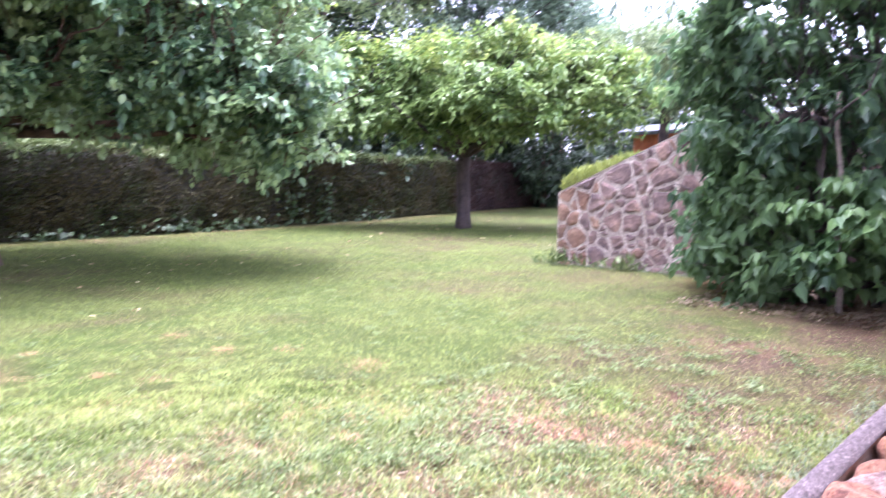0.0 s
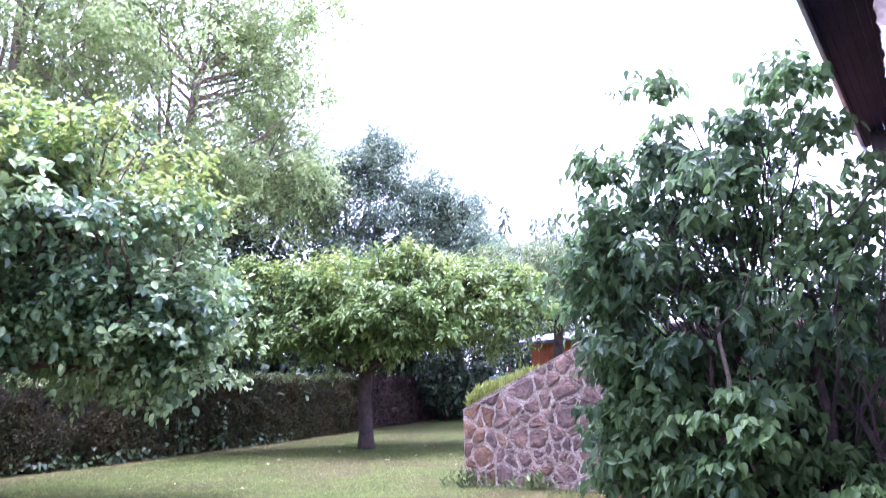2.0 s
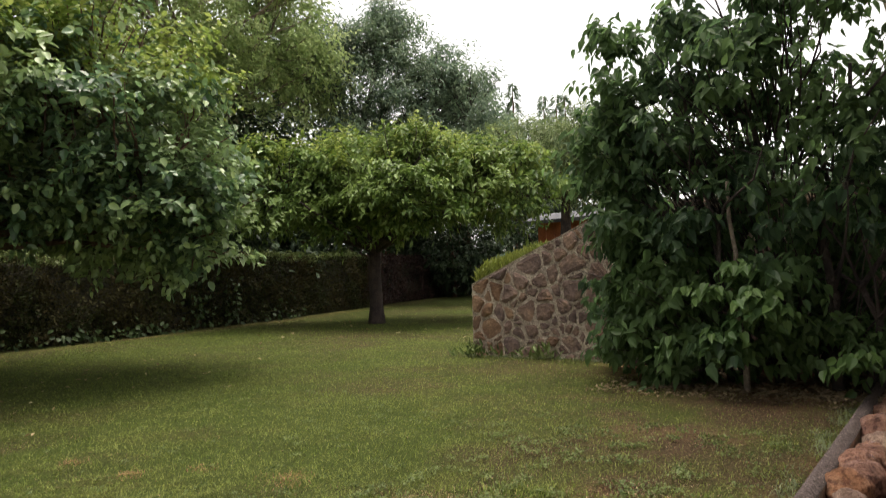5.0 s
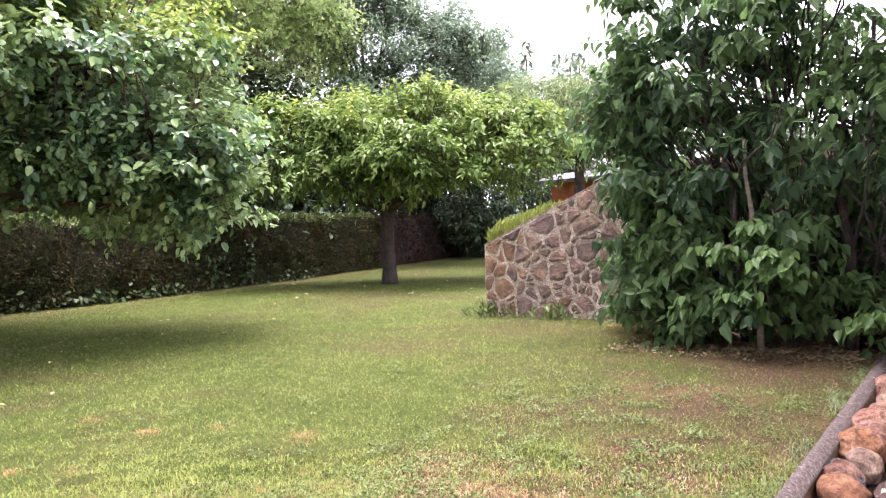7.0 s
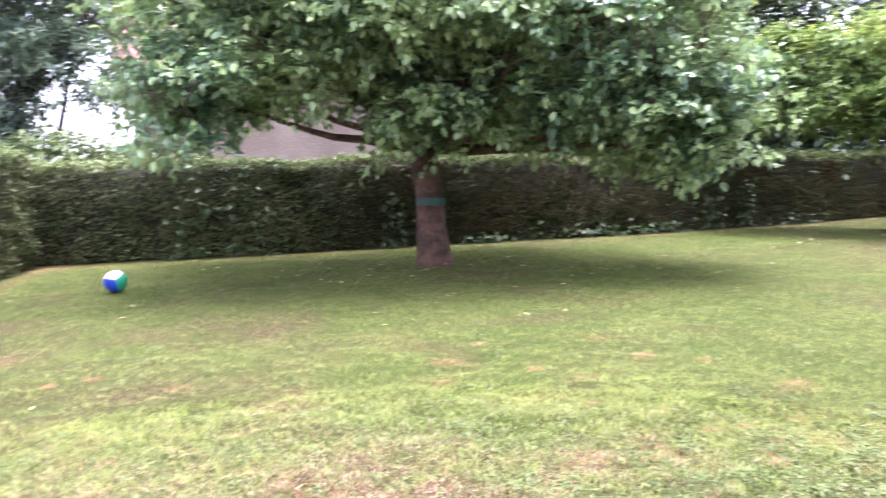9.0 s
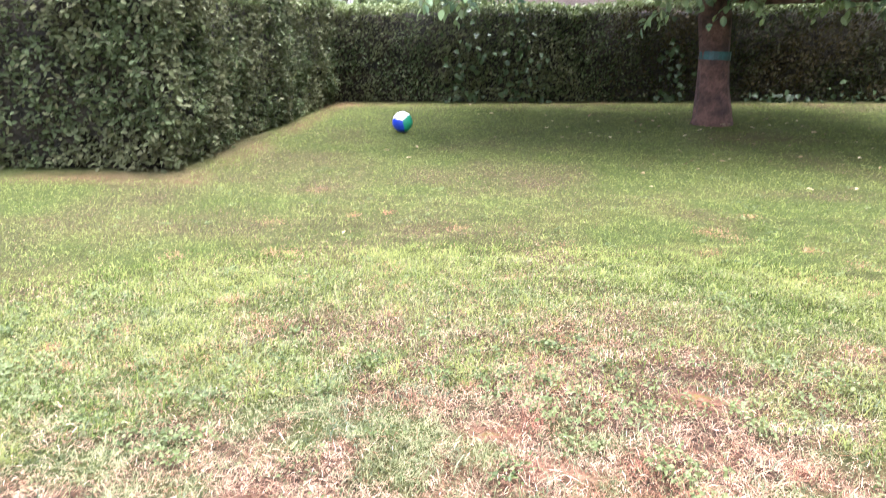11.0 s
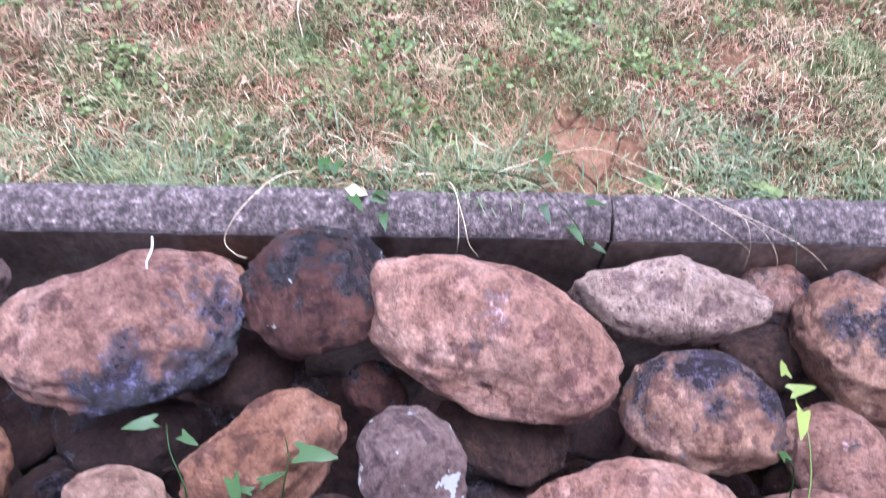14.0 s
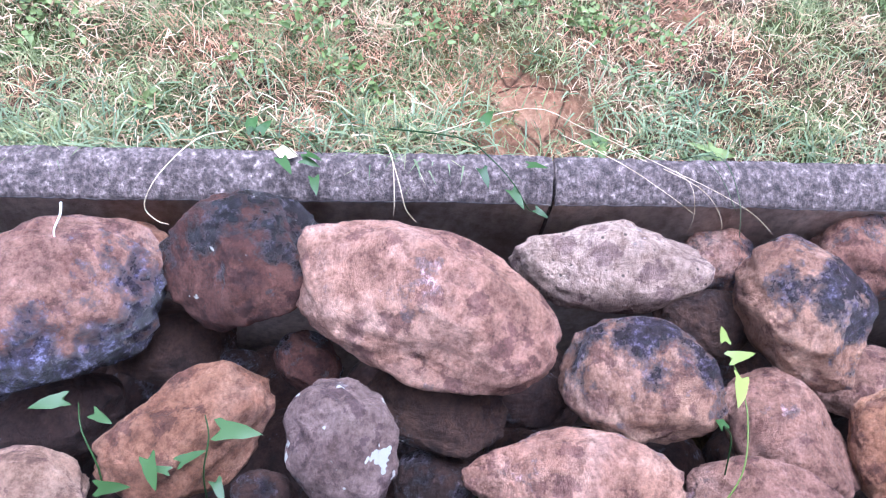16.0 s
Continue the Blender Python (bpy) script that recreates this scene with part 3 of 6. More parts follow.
def lawn_dryness(x, y):
    p = np.stack([x, y], 1)
    n = np.clip((x + 2.1) / 1.5, 0, 1)
    n = n * n * (3 - 2 * n) * (0.5 + 0.5 * np.exp(-(y / 1.9) ** 2))
    d = 0.1 + 0.56 * n + 1.1 * (fbm(p, 0.9, 3) - 0.5) + (0.8 + 0.6 * n) * (fbm(p, 3.1, 9) - 0.49) + 0.9 * n * (hash_noise(p, 11.0, 21) - 0.5)
    d = d + 0.38 * np.exp(-((x + 0.8) / 1.3) ** 2 - ((y - 4.4) / 1.1) ** 2)
    crisp = np.clip((d - 0.3) / 0.32, 0, 1)
    return np.clip(d + 0.25 * n * (crisp - d), 0, 0.9)


def lawn_bare(x, y):
    p = np.stack([x, y], 1)
    spot = np.exp(-(((x + 0.12) / 0.11) ** 2 + ((y - 0.2) / 0.14) ** 2)) * (0.5 + 1.3 * hash_noise(p, 16.0, 33))
    for cx, cy, rx, ry in ((-0.7, 0.08, 0.05, 0.08), (-0.86, -0.1, 0.04, 0.07), (-0.5, -0.62, 0.05, 0.06), (-0.33, 0.5, 0.03, 0.05), (-1.1, 0.5, 0.06, 0.1), (-0.24, -0.75, 0.04, 0.05)):
        spot = spot + np.exp(-(((x - cx) / rx) ** 2 + ((y - cy) / ry) ** 2)) * (0.4 + 1.0 * hash_noise(p, 22.0, 35))
    spots = np.clip((fbm(p, 3.2, 31) - 0.6) * 4, 0, 0.18) * np.exp(-np.abs(x) / 2.5)
    shade = 1 / (1 + np.exp(-np.clip(y - 5.2 - 0.35 * hash_noise(p, 1.3, 8) - 1.1 * np.clip(-x - 1.3, 0, 3), -9, 9) * 6)) * (x > -2.6)
    foot = np.exp(-((y + 2.25) / 0.12) ** 2) * (x < -3.9) + np.exp(-((x + 4.0) / 0.15) ** 2) * (y < -2.1) + 0.8 * np.exp(-((x - hedge_x(y) - 0.2) / 0.2) ** 2)
    return np.clip(spot + spots + shade + foot * (0.03 + 0.6 * hash_noise(p, 4.5, 17)), 0, 1)


def build_ground():
    xs = np.concatenate([[-700, -250, -100, -50, -30, -22], np.arange(-17, -4, 0.35), np.arange(-4, -1.6, 0.06), np.arange(-1.6, -0.02, 0.025), [-0.02, 0.02, 0.035, 0.5, 3, 8, 20, 60, 250, 700]])
    ys = np.concatenate([[-700, -250, -80, -30, -15, -8, -5], np.arange(-4, -1.6, 0.2), np.arange(-1.6, -1.1, 0.06), np.arange(-1.1, 1.2, 0.025), np.arange(1.2, 2.5, 0.06), np.arange(2.5, 8, 0.15), np.arange(8, 24, 0.5), [30, 45, 80, 200, 700]])
    X, Y = np.meshgrid(xs, ys, indexing="ij")
    x, y = X.ravel(), Y.ravel()
    p = np.stack([x, y], 1)
    z = lawn_z(x, y)
    z = np.where(x > 0.025, -0.75, z)
    i = np.arange(len(x)).reshape(X.shape)
    f = np.stack([i[:-1, :-1], i[1:, :-1], i[1:, 1:], i[:-1, 1:]], -1).reshape(-1, 4)
    m, nt, bsdf, out = shader("lawn_soil")
    ob = array_mesh("ground", np.stack([x, y, z], 1), f, m)
    smooth(ob)
    for key, val in (("dry", lawn_dryness(x, y)), ("bare", lawn_bare(x, y))):
        at = ob.data.attributes.new(key, "FLOAT", "POINT")
        at.data.foreach_set("value", val.astype(np.float32))
    a, b = nt.nodes.new("ShaderNodeAttribute"), nt.nodes.new("ShaderNodeAttribute")
    a.attribute_name, b.attribute_name = "dry", "bare"
    fine = noise_tex(nt, 90.0, 8.0, 0.75, "World")
    mid = noise_tex(nt, 6.0, 6.0, 0.65, "World")
    # Turf and thatch base lowered, the shade between blades included in both colours.
    green = ramp(nt, fine, [(0.15, (0.025, 0.034, 0.008)), (0.8, (0.095, 0.125, 0.028))])
    straw = ramp(nt, fine, [(0.2, (0.02, 0.012, 0.009)), (0.85, (0.15, 0.088, 0.055))])
    soil = ramp(nt, mid, [(0.1, (0.15, 0.072, 0.04)), (0.5, (0.32, 0.172, 0.098)), (0.9, (0.44, 0.27, 0.17))])
    vor = nt.nodes.new("ShaderNodeTexVoronoi")
    vor.feature = "DISTANCE_TO_EDGE"
    vor.inputs["Scale"].default_value = 13.0
    geo = nt.nodes.new("ShaderNodeNewGeometry")
    warp = nt.nodes.new("ShaderNodeMixRGB")
    warp.inputs[0].default_value = 0.06
    nt.links.new(geo.outputs["Position"], warp.inputs[1])
    nz = nt.nodes.new("ShaderNodeTexNoise")
    nz.inputs["Scale"].default_value = 12.0
    nt.links.new(geo.outputs["Position"], nz.inputs["Vector"])
    nt.links.new(nz.outputs["Color"], warp.inputs[2])
    nt.links.new(warp.outputs[0], vor.inputs["Vector"])
    soil = mixed(nt, 0.8, soil, ramp(nt, vor.outputs["Distance"], [(0.0, (0.08, 0.06, 0.05)), (0.05, (1, 1, 1))]), "MULTIPLY")
    soil = mixed(nt, 0.7, soil, ramp(nt, fine, [(0.1, (0.5, 0.45, 0.42)), (0.8, (1.15, 1.1, 1.1))]), "MULTIPLY")
    moss = noise_tex(nt, 16.0, 5.0, 0.6, "World")
    soil = mixed(nt, ramp(nt, moss, [(0.72, (0, 0, 0)), (0.85, (0.7, 0.7, 0.7))]), soil, (0.16, 0.13, 0.03))
    c = mixed(nt, a.outputs["Fac"], green, straw)
    c = mixed(nt, b.outputs["Fac"], c, soil)
    nt.links.new(c, bsdf.inputs["Base Color"])
    bsdf.inputs["Roughness"].default_value = 0.95
    bsdf.inputs["Specular IOR Level"].default_value = 0.12
    bumped(nt, bsdf, fine, 0.8, 0.02)
    return tagged(ob, "mown lawn with dry straw patches and bare reddish soil", "lawn", kind="structure")


build_ground()


def inside_lawn(x, y):
    return (x < -0.005) & (x > hedge_x(y) + 0.15) & ((y > -2.3) | (x > -4.0)) & ((y < 6.35) | (x < -3.7))


def blades(name, count, length, width, lean, material, seed, label, dry, reach=(0.45, 20.0), power=1.85):
    """Blades spread over the lawn, finer and denser close to the window's spot on the plan."""
    rng = np.random.default_rng(seed)
    u = np.linspace(reach[0], reach[1], 4000)
    dens = 1.0 / (u ** power + 0.06) * u
    cum = np.cumsum(dens)
    r = np.interp(rng.random(count), cum / cum[-1], u)
    a = rng.uniform(radians(82), radians(262), count)
    x, y = 0.6 + r * np.cos(a), -0.1 + r * np.sin(a)
    d, b = lawn_dryness(x, y), lawn_bare(x, y)
    w = np.maximum(d, 0.34 * np.exp(-r / 2.0)) * (1 - 0.93 * b) if dry else (0.95 - 0.86 * d) * (1 - 0.9 * b)
    q = np.stack([x, y], 1)
    fade = np.exp(-r / 2.6)
    bunch = hash_noise(q, 26.0, 61 + seed) * 0.55 + hash_noise(q, 60.0, 71 + seed) * 0.45
    w = w * (1 - fade * (1 - np.clip((bunch - 0.4) * 4.6, 0.06, 1)))
    k = inside_lawn(x, y) & (rng.random(count) < w)
    x, y, r, q = x[k], y[k], r[k], q[k]
    n = len(x)
    root = np.stack([x, y, lawn_z(x, y) - 0.003], 1)
    tall = (1 + 0.6 * np.exp(x / 0.05) * (not dry)) * (1 + np.exp(-r / 2.0) * (1.5 * hash_noise(q, 21.0, 91 + seed) - 0.7))
    L = (length * rng.uniform(0.45, 1.4, n) * np.clip(1.3 - 0.14 * r, 0.75, 1.25) * tall)[:, None]
    az = rng.uniform(0, 6.283, n)
    le = np.radians(rng.uniform(lean[0], lean[1], n))[:, None]
    h = np.stack([np.cos(az), np.sin(az), 0 * az], 1)
    s = np.stack([-np.sin(az), np.cos(az), 0 * az], 1) * (width * np.clip(0.6 + 0.26 * r, 0.8, 3.6) * rng.uniform(0.6, 1.4, n))[:, None] / 2
    up = np.array([[0, 0, 1.0]])
    m1 = root + L * 0.5 * (h * np.sin(le) * 0.8 + up * np.cos(le) * 1.1) + up * 0.004
    t1 = root + L * (h * np.sin(le) + up * np.cos(le) * 0.7) + up * 0.003
    v = np.stack([root - s, root + s, m1 + s * 0.85, t1, m1 - s * 0.85], 1).reshape(-1, 3)
    i = np.arange(n)[:, None] * 5
    far = r > 3.2
    # Tone paints in light: low blades darker, near lawn darker, far lawn lighter.
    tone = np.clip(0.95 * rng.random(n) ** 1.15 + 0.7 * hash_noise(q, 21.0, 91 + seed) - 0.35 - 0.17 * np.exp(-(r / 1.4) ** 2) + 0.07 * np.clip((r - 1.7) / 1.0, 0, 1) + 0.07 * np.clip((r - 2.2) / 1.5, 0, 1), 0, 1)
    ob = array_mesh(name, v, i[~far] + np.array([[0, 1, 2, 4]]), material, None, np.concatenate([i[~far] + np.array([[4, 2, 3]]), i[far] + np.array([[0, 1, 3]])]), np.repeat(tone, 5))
    return tagged(ob, label, "grass", kind="stuff")


def build_grass():
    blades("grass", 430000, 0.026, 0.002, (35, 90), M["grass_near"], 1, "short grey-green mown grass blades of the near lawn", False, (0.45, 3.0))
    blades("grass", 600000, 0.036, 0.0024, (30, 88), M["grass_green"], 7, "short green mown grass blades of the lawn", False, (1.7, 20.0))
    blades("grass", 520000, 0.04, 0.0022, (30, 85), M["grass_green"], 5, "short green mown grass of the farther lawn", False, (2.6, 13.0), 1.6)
    blades("dry_grass", 1150000, 0.024, 0.0014, (50, 92), M["grass_dry"], 2, "dry straw-coloured grass blades of the lawn", True, (0.45, 20.0), 1.72)


build_grass()


def grass_tufts():
    """Longer, broader tufts along the edging and here and there in the near lawn."""
    rng = np.random.default_rng(12)
    cx = np.concatenate([rng.uniform(-1.3, -0.05, 60), -0.012 - rng.exponential(0.03, 215), rng.normal(-0.12, 0.035, 14), rng.uniform(-3.75, -2.0, 60)])
    cy = np.concatenate([rng.uniform(-1.2, 1.3, 60), np.concatenate([rng.uniform(-1.3, 1.3, 145), rng.uniform(1.3, 4.9, 70)]), rng.normal(0.43, 0.06, 14), rng.uniform(6.24, 6.36, 60)])
    keep = lawn_bare(cx, cy) < 0.5
    cx, cy = cx[keep], cy[keep]
    per = 16
    n = len(cx) * per
    x = np.repeat(cx, per) + rng.normal(0, 0.026, n)
    y = np.repeat(cy, per) + rng.normal(0, 0.03, n)
    x = np.minimum(x, -0.006)
    root = np.stack([x, y, lawn_z(x, y) - 0.003], 1)
    az = rng.uniform(0, 6.283, n)
    h = np.stack([np.cos(az), np.sin(az), 0 * az], 1)
    L = rng.uniform(0.025, 0.085, n)[:, None]
    s = np.stack([-np.sin(az), np.cos(az), 0 * az], 1) * rng.uniform(0.0006, 0.0016, n)[:, None]
    up = np.array([[0, 0, 1.0]])
    le = rng.uniform(0.35, 1.0, n)[:, None]
    p1 = root + L * (h * 0.35 * le + up * 0.32)
    p2 = root + L * (h * 0.75 * le + up * 0.42)
    p3 = root + L * (h * 1.05 * le + up * 0.3)
    v = np.stack([root - s, root + s, p1 + s, p2 + s * 0.8, p3, p2 - s * 0.8, p1 - s], 1).reshape(-1, 3)
    i = np.arange(n)[:, None] * 7
    f = np.concatenate([i + np.array([[0, 1, 2, 6]]), i + np.array([[6, 2, 3, 5]])])
    ob = array_mesh("grass_tuft", v, f, M["tuft_green"], None, i + np.array([[5, 3, 4]]), np.repeat(rng.random(n), 7))
    tagged(ob, "longer grey-green grass tufts along the edging", "grass", kind="stuff")


grass_tufts()


def cut_straw():
    """Pale mown straw lying loose on the near lawn."""
    rng = np.random.default_rng(19)
    n = 17000
    x, y = -rng.exponential(0.6, n) - 0.01, rng.uniform(-1.5, 1.7, n)
    k = (rng.random(n) < 0.25 + 0.75 * lawn_dryness(x, y)) & (x > -3) & (hash_noise(np.stack([x, y], 1), 14.0, 66) > 0.35) & (lawn_bare(x, y) < 0.5)
    x, y = x[k], y[k]
    n = len(x)
    az = rng.uniform(0, 6.283, n)
    tilt = rng.normal(0, 0.28, n)
    d = np.stack([np.cos(az), np.sin(az), tilt], 1) * rng.uniform(0.005, 0.017, n)[:, None]
    s = np.stack([-np.sin(az), np.cos(az), rng.normal(0, 0.3, n)], 1) * rng.uniform(0.0004, 0.0009, n)[:, None]
    c = np.stack([x, y, lawn_z(x, y) + rng.uniform(0.008, 0.024, n)], 1)
    bow = np.array([[0, 0, 1.0]]) * rng.uniform(0, 0.005, n)[:, None]
    v = np.stack([c - d - s, c - d + s, c + s + bow, c + d + s * 0.4, c + d - s * 0.4, c - s + bow], 1).reshape(-1, 3)
    i = np.arange(n)[:, None] * 6
    f = np.concatenate([i + np.array([[0, 1, 2, 5]]), i + np.array([[5, 2, 3, 4]])])
    ob = array_mesh("straw", v, f, M["grass_dry"], None, None, np.repeat(rng.uniform(0.3, 0.95, n), 6))
    tagged(ob, "pale mown straw lying loose on the lawn", "straw", kind="stuff")


cut_straw()


def dead_clumps():
    """Small reddish dead moss-grass clumps in the near lawn."""
    rng = np.random.default_rng(16)
    cx, cy = -rng.exponential(0.75, 420) - 0.06, rng.uniform(-1.6, 2.4, 420)
    k = (fbm(np.stack([cx, cy], 1), 1.6, 57) > 0.47) & (cx > -4)
    cx, cy = cx[k], cy[k]
    per = 150
    n = len(cx) * per
    rad = np.repeat(rng.uniform(0.018, 0.06, len(cx)), per)
    x, y = np.repeat(cx, per) + rng.normal(0, 1, n) * rad, np.repeat(cy, per) + rng.normal(0, 1, n) * rad
    x = np.minimum(x, -0.01)
    root = np.stack([x, y, lawn_z(x, y) - 0.003], 1)
    az = rng.uniform(0, 6.283, n)
    h = np.stack([np.cos(az), np.sin(az), rng.uniform(0.15, 1.0, n)], 1)
    s = np.stack([-np.sin(az), np.cos(az), 0 * az], 1) * rng.uniform(0.0005, 0.0011, n)[:, None]
    tip = root + unit(h) * rng.uniform(0.012, 0.032, n)[:, None]
    v = np.stack([root - s, root + s, tip + s * 0.5, tip - s * 0.5], 1).reshape(-1, 3)
    i = np.arange(n)[:, None] * 4
    ob = array_mesh("dead_grass", v, i + np.array([[0, 1, 2, 3]]), M["grass_red"], None, None, np.repeat(rng.random(n), 4))
    tagged(ob, "small reddish dead grass clumps in the lawn", "grass", kind="stuff")


dead_clumps()


# ---- concrete edging and stone-filled trench ----
def build_edging():
    top = empty("lawn_edging", (0, 0, 0), "rough grey concrete lawn edging with a crack", "edging", kind="structure")
    cuts = [-4.0, -2.8, -1.8, -0.8, 0.225, 1.2, 2.15, 3.1, 4.1, 5.1, 6.3]
    for a, b in zip(cuts, cuts[1:]):
        bm = bmesh.new()
        n = 150
        prof = [(0.002, -0.8), (0.002, 0.026), (0.005, 0.03), (0.013, 0.031), (0.022, 0.031), (0.03, 0.028), (0.038, 0.023), (0.045, 0.018), (0.052, 0.012), (0.058, 0.006), (0.061, 0.001), (0.06, -0.003), (0.056, -0.004), (0.055, -0.8)]
        rows = []
        for i in range(n + 1):
            y = a + 0.0025 + (b - a - 0.005) * i / n
            z0 = float(edge_z(y))
            rows.append([bm.verts.new((x + 0.003 * noise.noise((x * 20, y * 4, 0)) + 0.0016 * noise.noise((x * 90, y * 80, 5)), y, z + z0 + 0.003 * noise.noise((x * 30, y * 6, 3)) + 0.0026 * noise.noise((x * 90, y * 80, 9)))) for x, z in prof])
        for r0, r1 in zip(rows, rows[1:]):
            for k in range(len(prof) - 1):
                bm.faces.new((r0[k], r0[k + 1], r1[k + 1], r1[k])).material_index = 2 if k == 10 else 1 if k > 10 else 0
        bm.faces.new(rows[0][::-1]), bm.faces.new(rows[-1])
        bmesh.ops.recalc_face_normals(bm, faces=bm.faces)
        ob = smooth(part("slab", bm, M["concrete"], top))
        ob.data.materials.append(M["concrete_face"])
        ob.data.materials.append(M["concrete_lip"])


build_edging()

ROCKS = {}


def rock_mesh(seed, fine):
    """A rounded lump with a few worn facets, ledges and pits, filling a cube of side 2."""
    if (seed, fine) in ROCKS:
        return ROCKS[seed, fine]
    bm = bmesh.new()
    bmesh.ops.create_icosphere(bm, subdivisions=5 if fine else 4, radius=1.0)
    rng = np.random.default_rng(seed)
    off = Vector(rng.uniform(-50, 50, 3))
    flats = [(Vector(rng.normal(0, 1, 3)).normalized(), rng.uniform(0.74, 0.93)) for _ in range(6)]
    ledge = Vector(rng.normal(0, 1, 3)).normalized()
    for v in bm.verts:
        d = v.co.normalized()
        r = 1.0
        for nrm, lim in flats:
            c = d.dot(nrm)
            if c > 0.05:
                r = min(r, lim / c if lim < 0.84 else 1 / max(1, (c / lim)) ** 0.85)
        r *= 1 + 0.11 * noise.noise(d * 1.4 + off) + 0.075 * noise.noise(d * 3.0 + off)
        step = d.dot(ledge) * 3.2 + 0.5 * noise.noise(d * 2.3 - off)
        r += 0.02 * math.tanh(9 * (step - math.floor(step) - 0.5)) * max(0, noise.noise(d * 1.6 + off * 2) + 0.05)
        r -= 0.05 * abs(noise.noise(d * 4 + off)) + 0.014 * abs(noise.noise(d * 9 - off)) + 0.02 * max(0, noise.noise(d * 13 + off) - 0.2)
        crack = max(0, 1 - 7 * abs(noise.noise(d * 3.3 - off * 3))) * max(0, noise.noise(d * 2.1 + off * 4) + 0.15)
        rough = 0.5 + 0.5 * noise.noise(d * 1.7 - off * 2)
        r -= 0.09 * crack + rough * (0.05 * max(0, noise.noise(d * 12 + off * 5) - 0.1) + 0.035 * abs(noise.noise(d * 17 - off * 5)))
        r += 0.016 * noise.noise(d * 22 + off) + 0.014 * noise.noise(d * 38 + off)
        v.co = d * r
    for k in range(3):
        lo, hi = min(v.co[k] for v in bm.verts), max(v.co[k] for v in bm.verts)
        for v in bm.verts:
            v.co[k] = 2 * (v.co[k] - lo) / (hi - lo) - 1
    me = bpy.data.meshes.new("stone")
    bm.to_mesh(me)
    bm.free()
    me.polygons.foreach_set("use_smooth", [True] * len(me.polygons))
    ROCKS[seed, fine] = me
    return me


def stone(at, size, turn, seed, key, label, fine=True):
    me = rock_mesh(seed, fine).copy()
    me.materials.clear()
    me.materials.append(M[key])
    ob = new("stone", me)
    ob.matrix_world = pose(*at, *turn) @ Matrix.Diagonal((*[s / 2 for s in size], 1))
    return tagged(ob, label, "stone", "stones piled in the trench")


def build_stones():
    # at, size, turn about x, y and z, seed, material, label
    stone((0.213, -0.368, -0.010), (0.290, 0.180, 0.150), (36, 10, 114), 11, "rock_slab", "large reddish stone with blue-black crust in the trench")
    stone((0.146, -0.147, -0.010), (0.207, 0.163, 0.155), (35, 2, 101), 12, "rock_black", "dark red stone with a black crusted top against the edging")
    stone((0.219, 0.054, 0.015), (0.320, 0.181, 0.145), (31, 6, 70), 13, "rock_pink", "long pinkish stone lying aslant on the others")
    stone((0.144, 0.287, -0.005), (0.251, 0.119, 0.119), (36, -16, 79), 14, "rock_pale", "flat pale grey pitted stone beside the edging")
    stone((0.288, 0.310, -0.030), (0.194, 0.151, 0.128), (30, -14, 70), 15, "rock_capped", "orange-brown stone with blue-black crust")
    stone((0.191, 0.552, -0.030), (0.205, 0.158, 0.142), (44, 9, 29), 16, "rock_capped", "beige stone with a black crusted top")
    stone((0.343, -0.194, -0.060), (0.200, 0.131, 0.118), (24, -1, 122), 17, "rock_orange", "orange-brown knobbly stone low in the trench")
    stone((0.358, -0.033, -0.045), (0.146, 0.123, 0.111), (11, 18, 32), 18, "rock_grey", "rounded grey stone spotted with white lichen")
    stone((0.289, 0.077, -0.110), (0.176, 0.113, 0.102), (24, -2, 77), 19, "rock_shaded_brown", "brown stone wedged below the others")
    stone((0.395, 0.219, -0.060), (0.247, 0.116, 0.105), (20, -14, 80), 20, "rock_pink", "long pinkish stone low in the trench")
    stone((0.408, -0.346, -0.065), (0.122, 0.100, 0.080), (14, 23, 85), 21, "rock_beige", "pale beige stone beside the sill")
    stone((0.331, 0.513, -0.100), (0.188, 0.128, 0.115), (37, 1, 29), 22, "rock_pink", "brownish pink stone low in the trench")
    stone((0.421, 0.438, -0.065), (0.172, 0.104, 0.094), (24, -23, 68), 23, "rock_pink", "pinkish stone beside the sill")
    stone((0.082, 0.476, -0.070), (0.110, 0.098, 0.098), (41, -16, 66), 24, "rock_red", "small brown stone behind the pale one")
    stone((0.156, 0.455, -0.120), (0.131, 0.097, 0.097), (32, -23, 77), 25, "rock_shaded_brown", "small brown stone wedged between larger ones")
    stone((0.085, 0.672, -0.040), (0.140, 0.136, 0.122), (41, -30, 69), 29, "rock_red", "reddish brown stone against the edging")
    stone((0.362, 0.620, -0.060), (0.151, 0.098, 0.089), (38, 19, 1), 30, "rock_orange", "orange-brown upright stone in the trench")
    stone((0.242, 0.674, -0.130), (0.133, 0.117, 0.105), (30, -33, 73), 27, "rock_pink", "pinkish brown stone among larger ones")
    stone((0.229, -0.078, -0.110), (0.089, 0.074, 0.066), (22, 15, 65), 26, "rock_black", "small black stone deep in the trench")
    stone((0.221, -0.163, -0.130), (0.052, 0.034, 0.034), (27, 7, 94), 28, "rock_shaded", "small dark stone deep in the trench")
    stone((0.190, -0.250, -0.150), (0.159, 0.121, 0.109), (28, 11, 97), 27, "rock_shaded_brown", "brown stone deep in the trench")
    stone((0.285, -0.379, -0.150), (0.168, 0.117, 0.106), (26, 15, 107), 31, "rock_shaded", "dark brown stone deep in the trench")
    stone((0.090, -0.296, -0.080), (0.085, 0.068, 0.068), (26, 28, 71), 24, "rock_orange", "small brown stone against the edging")
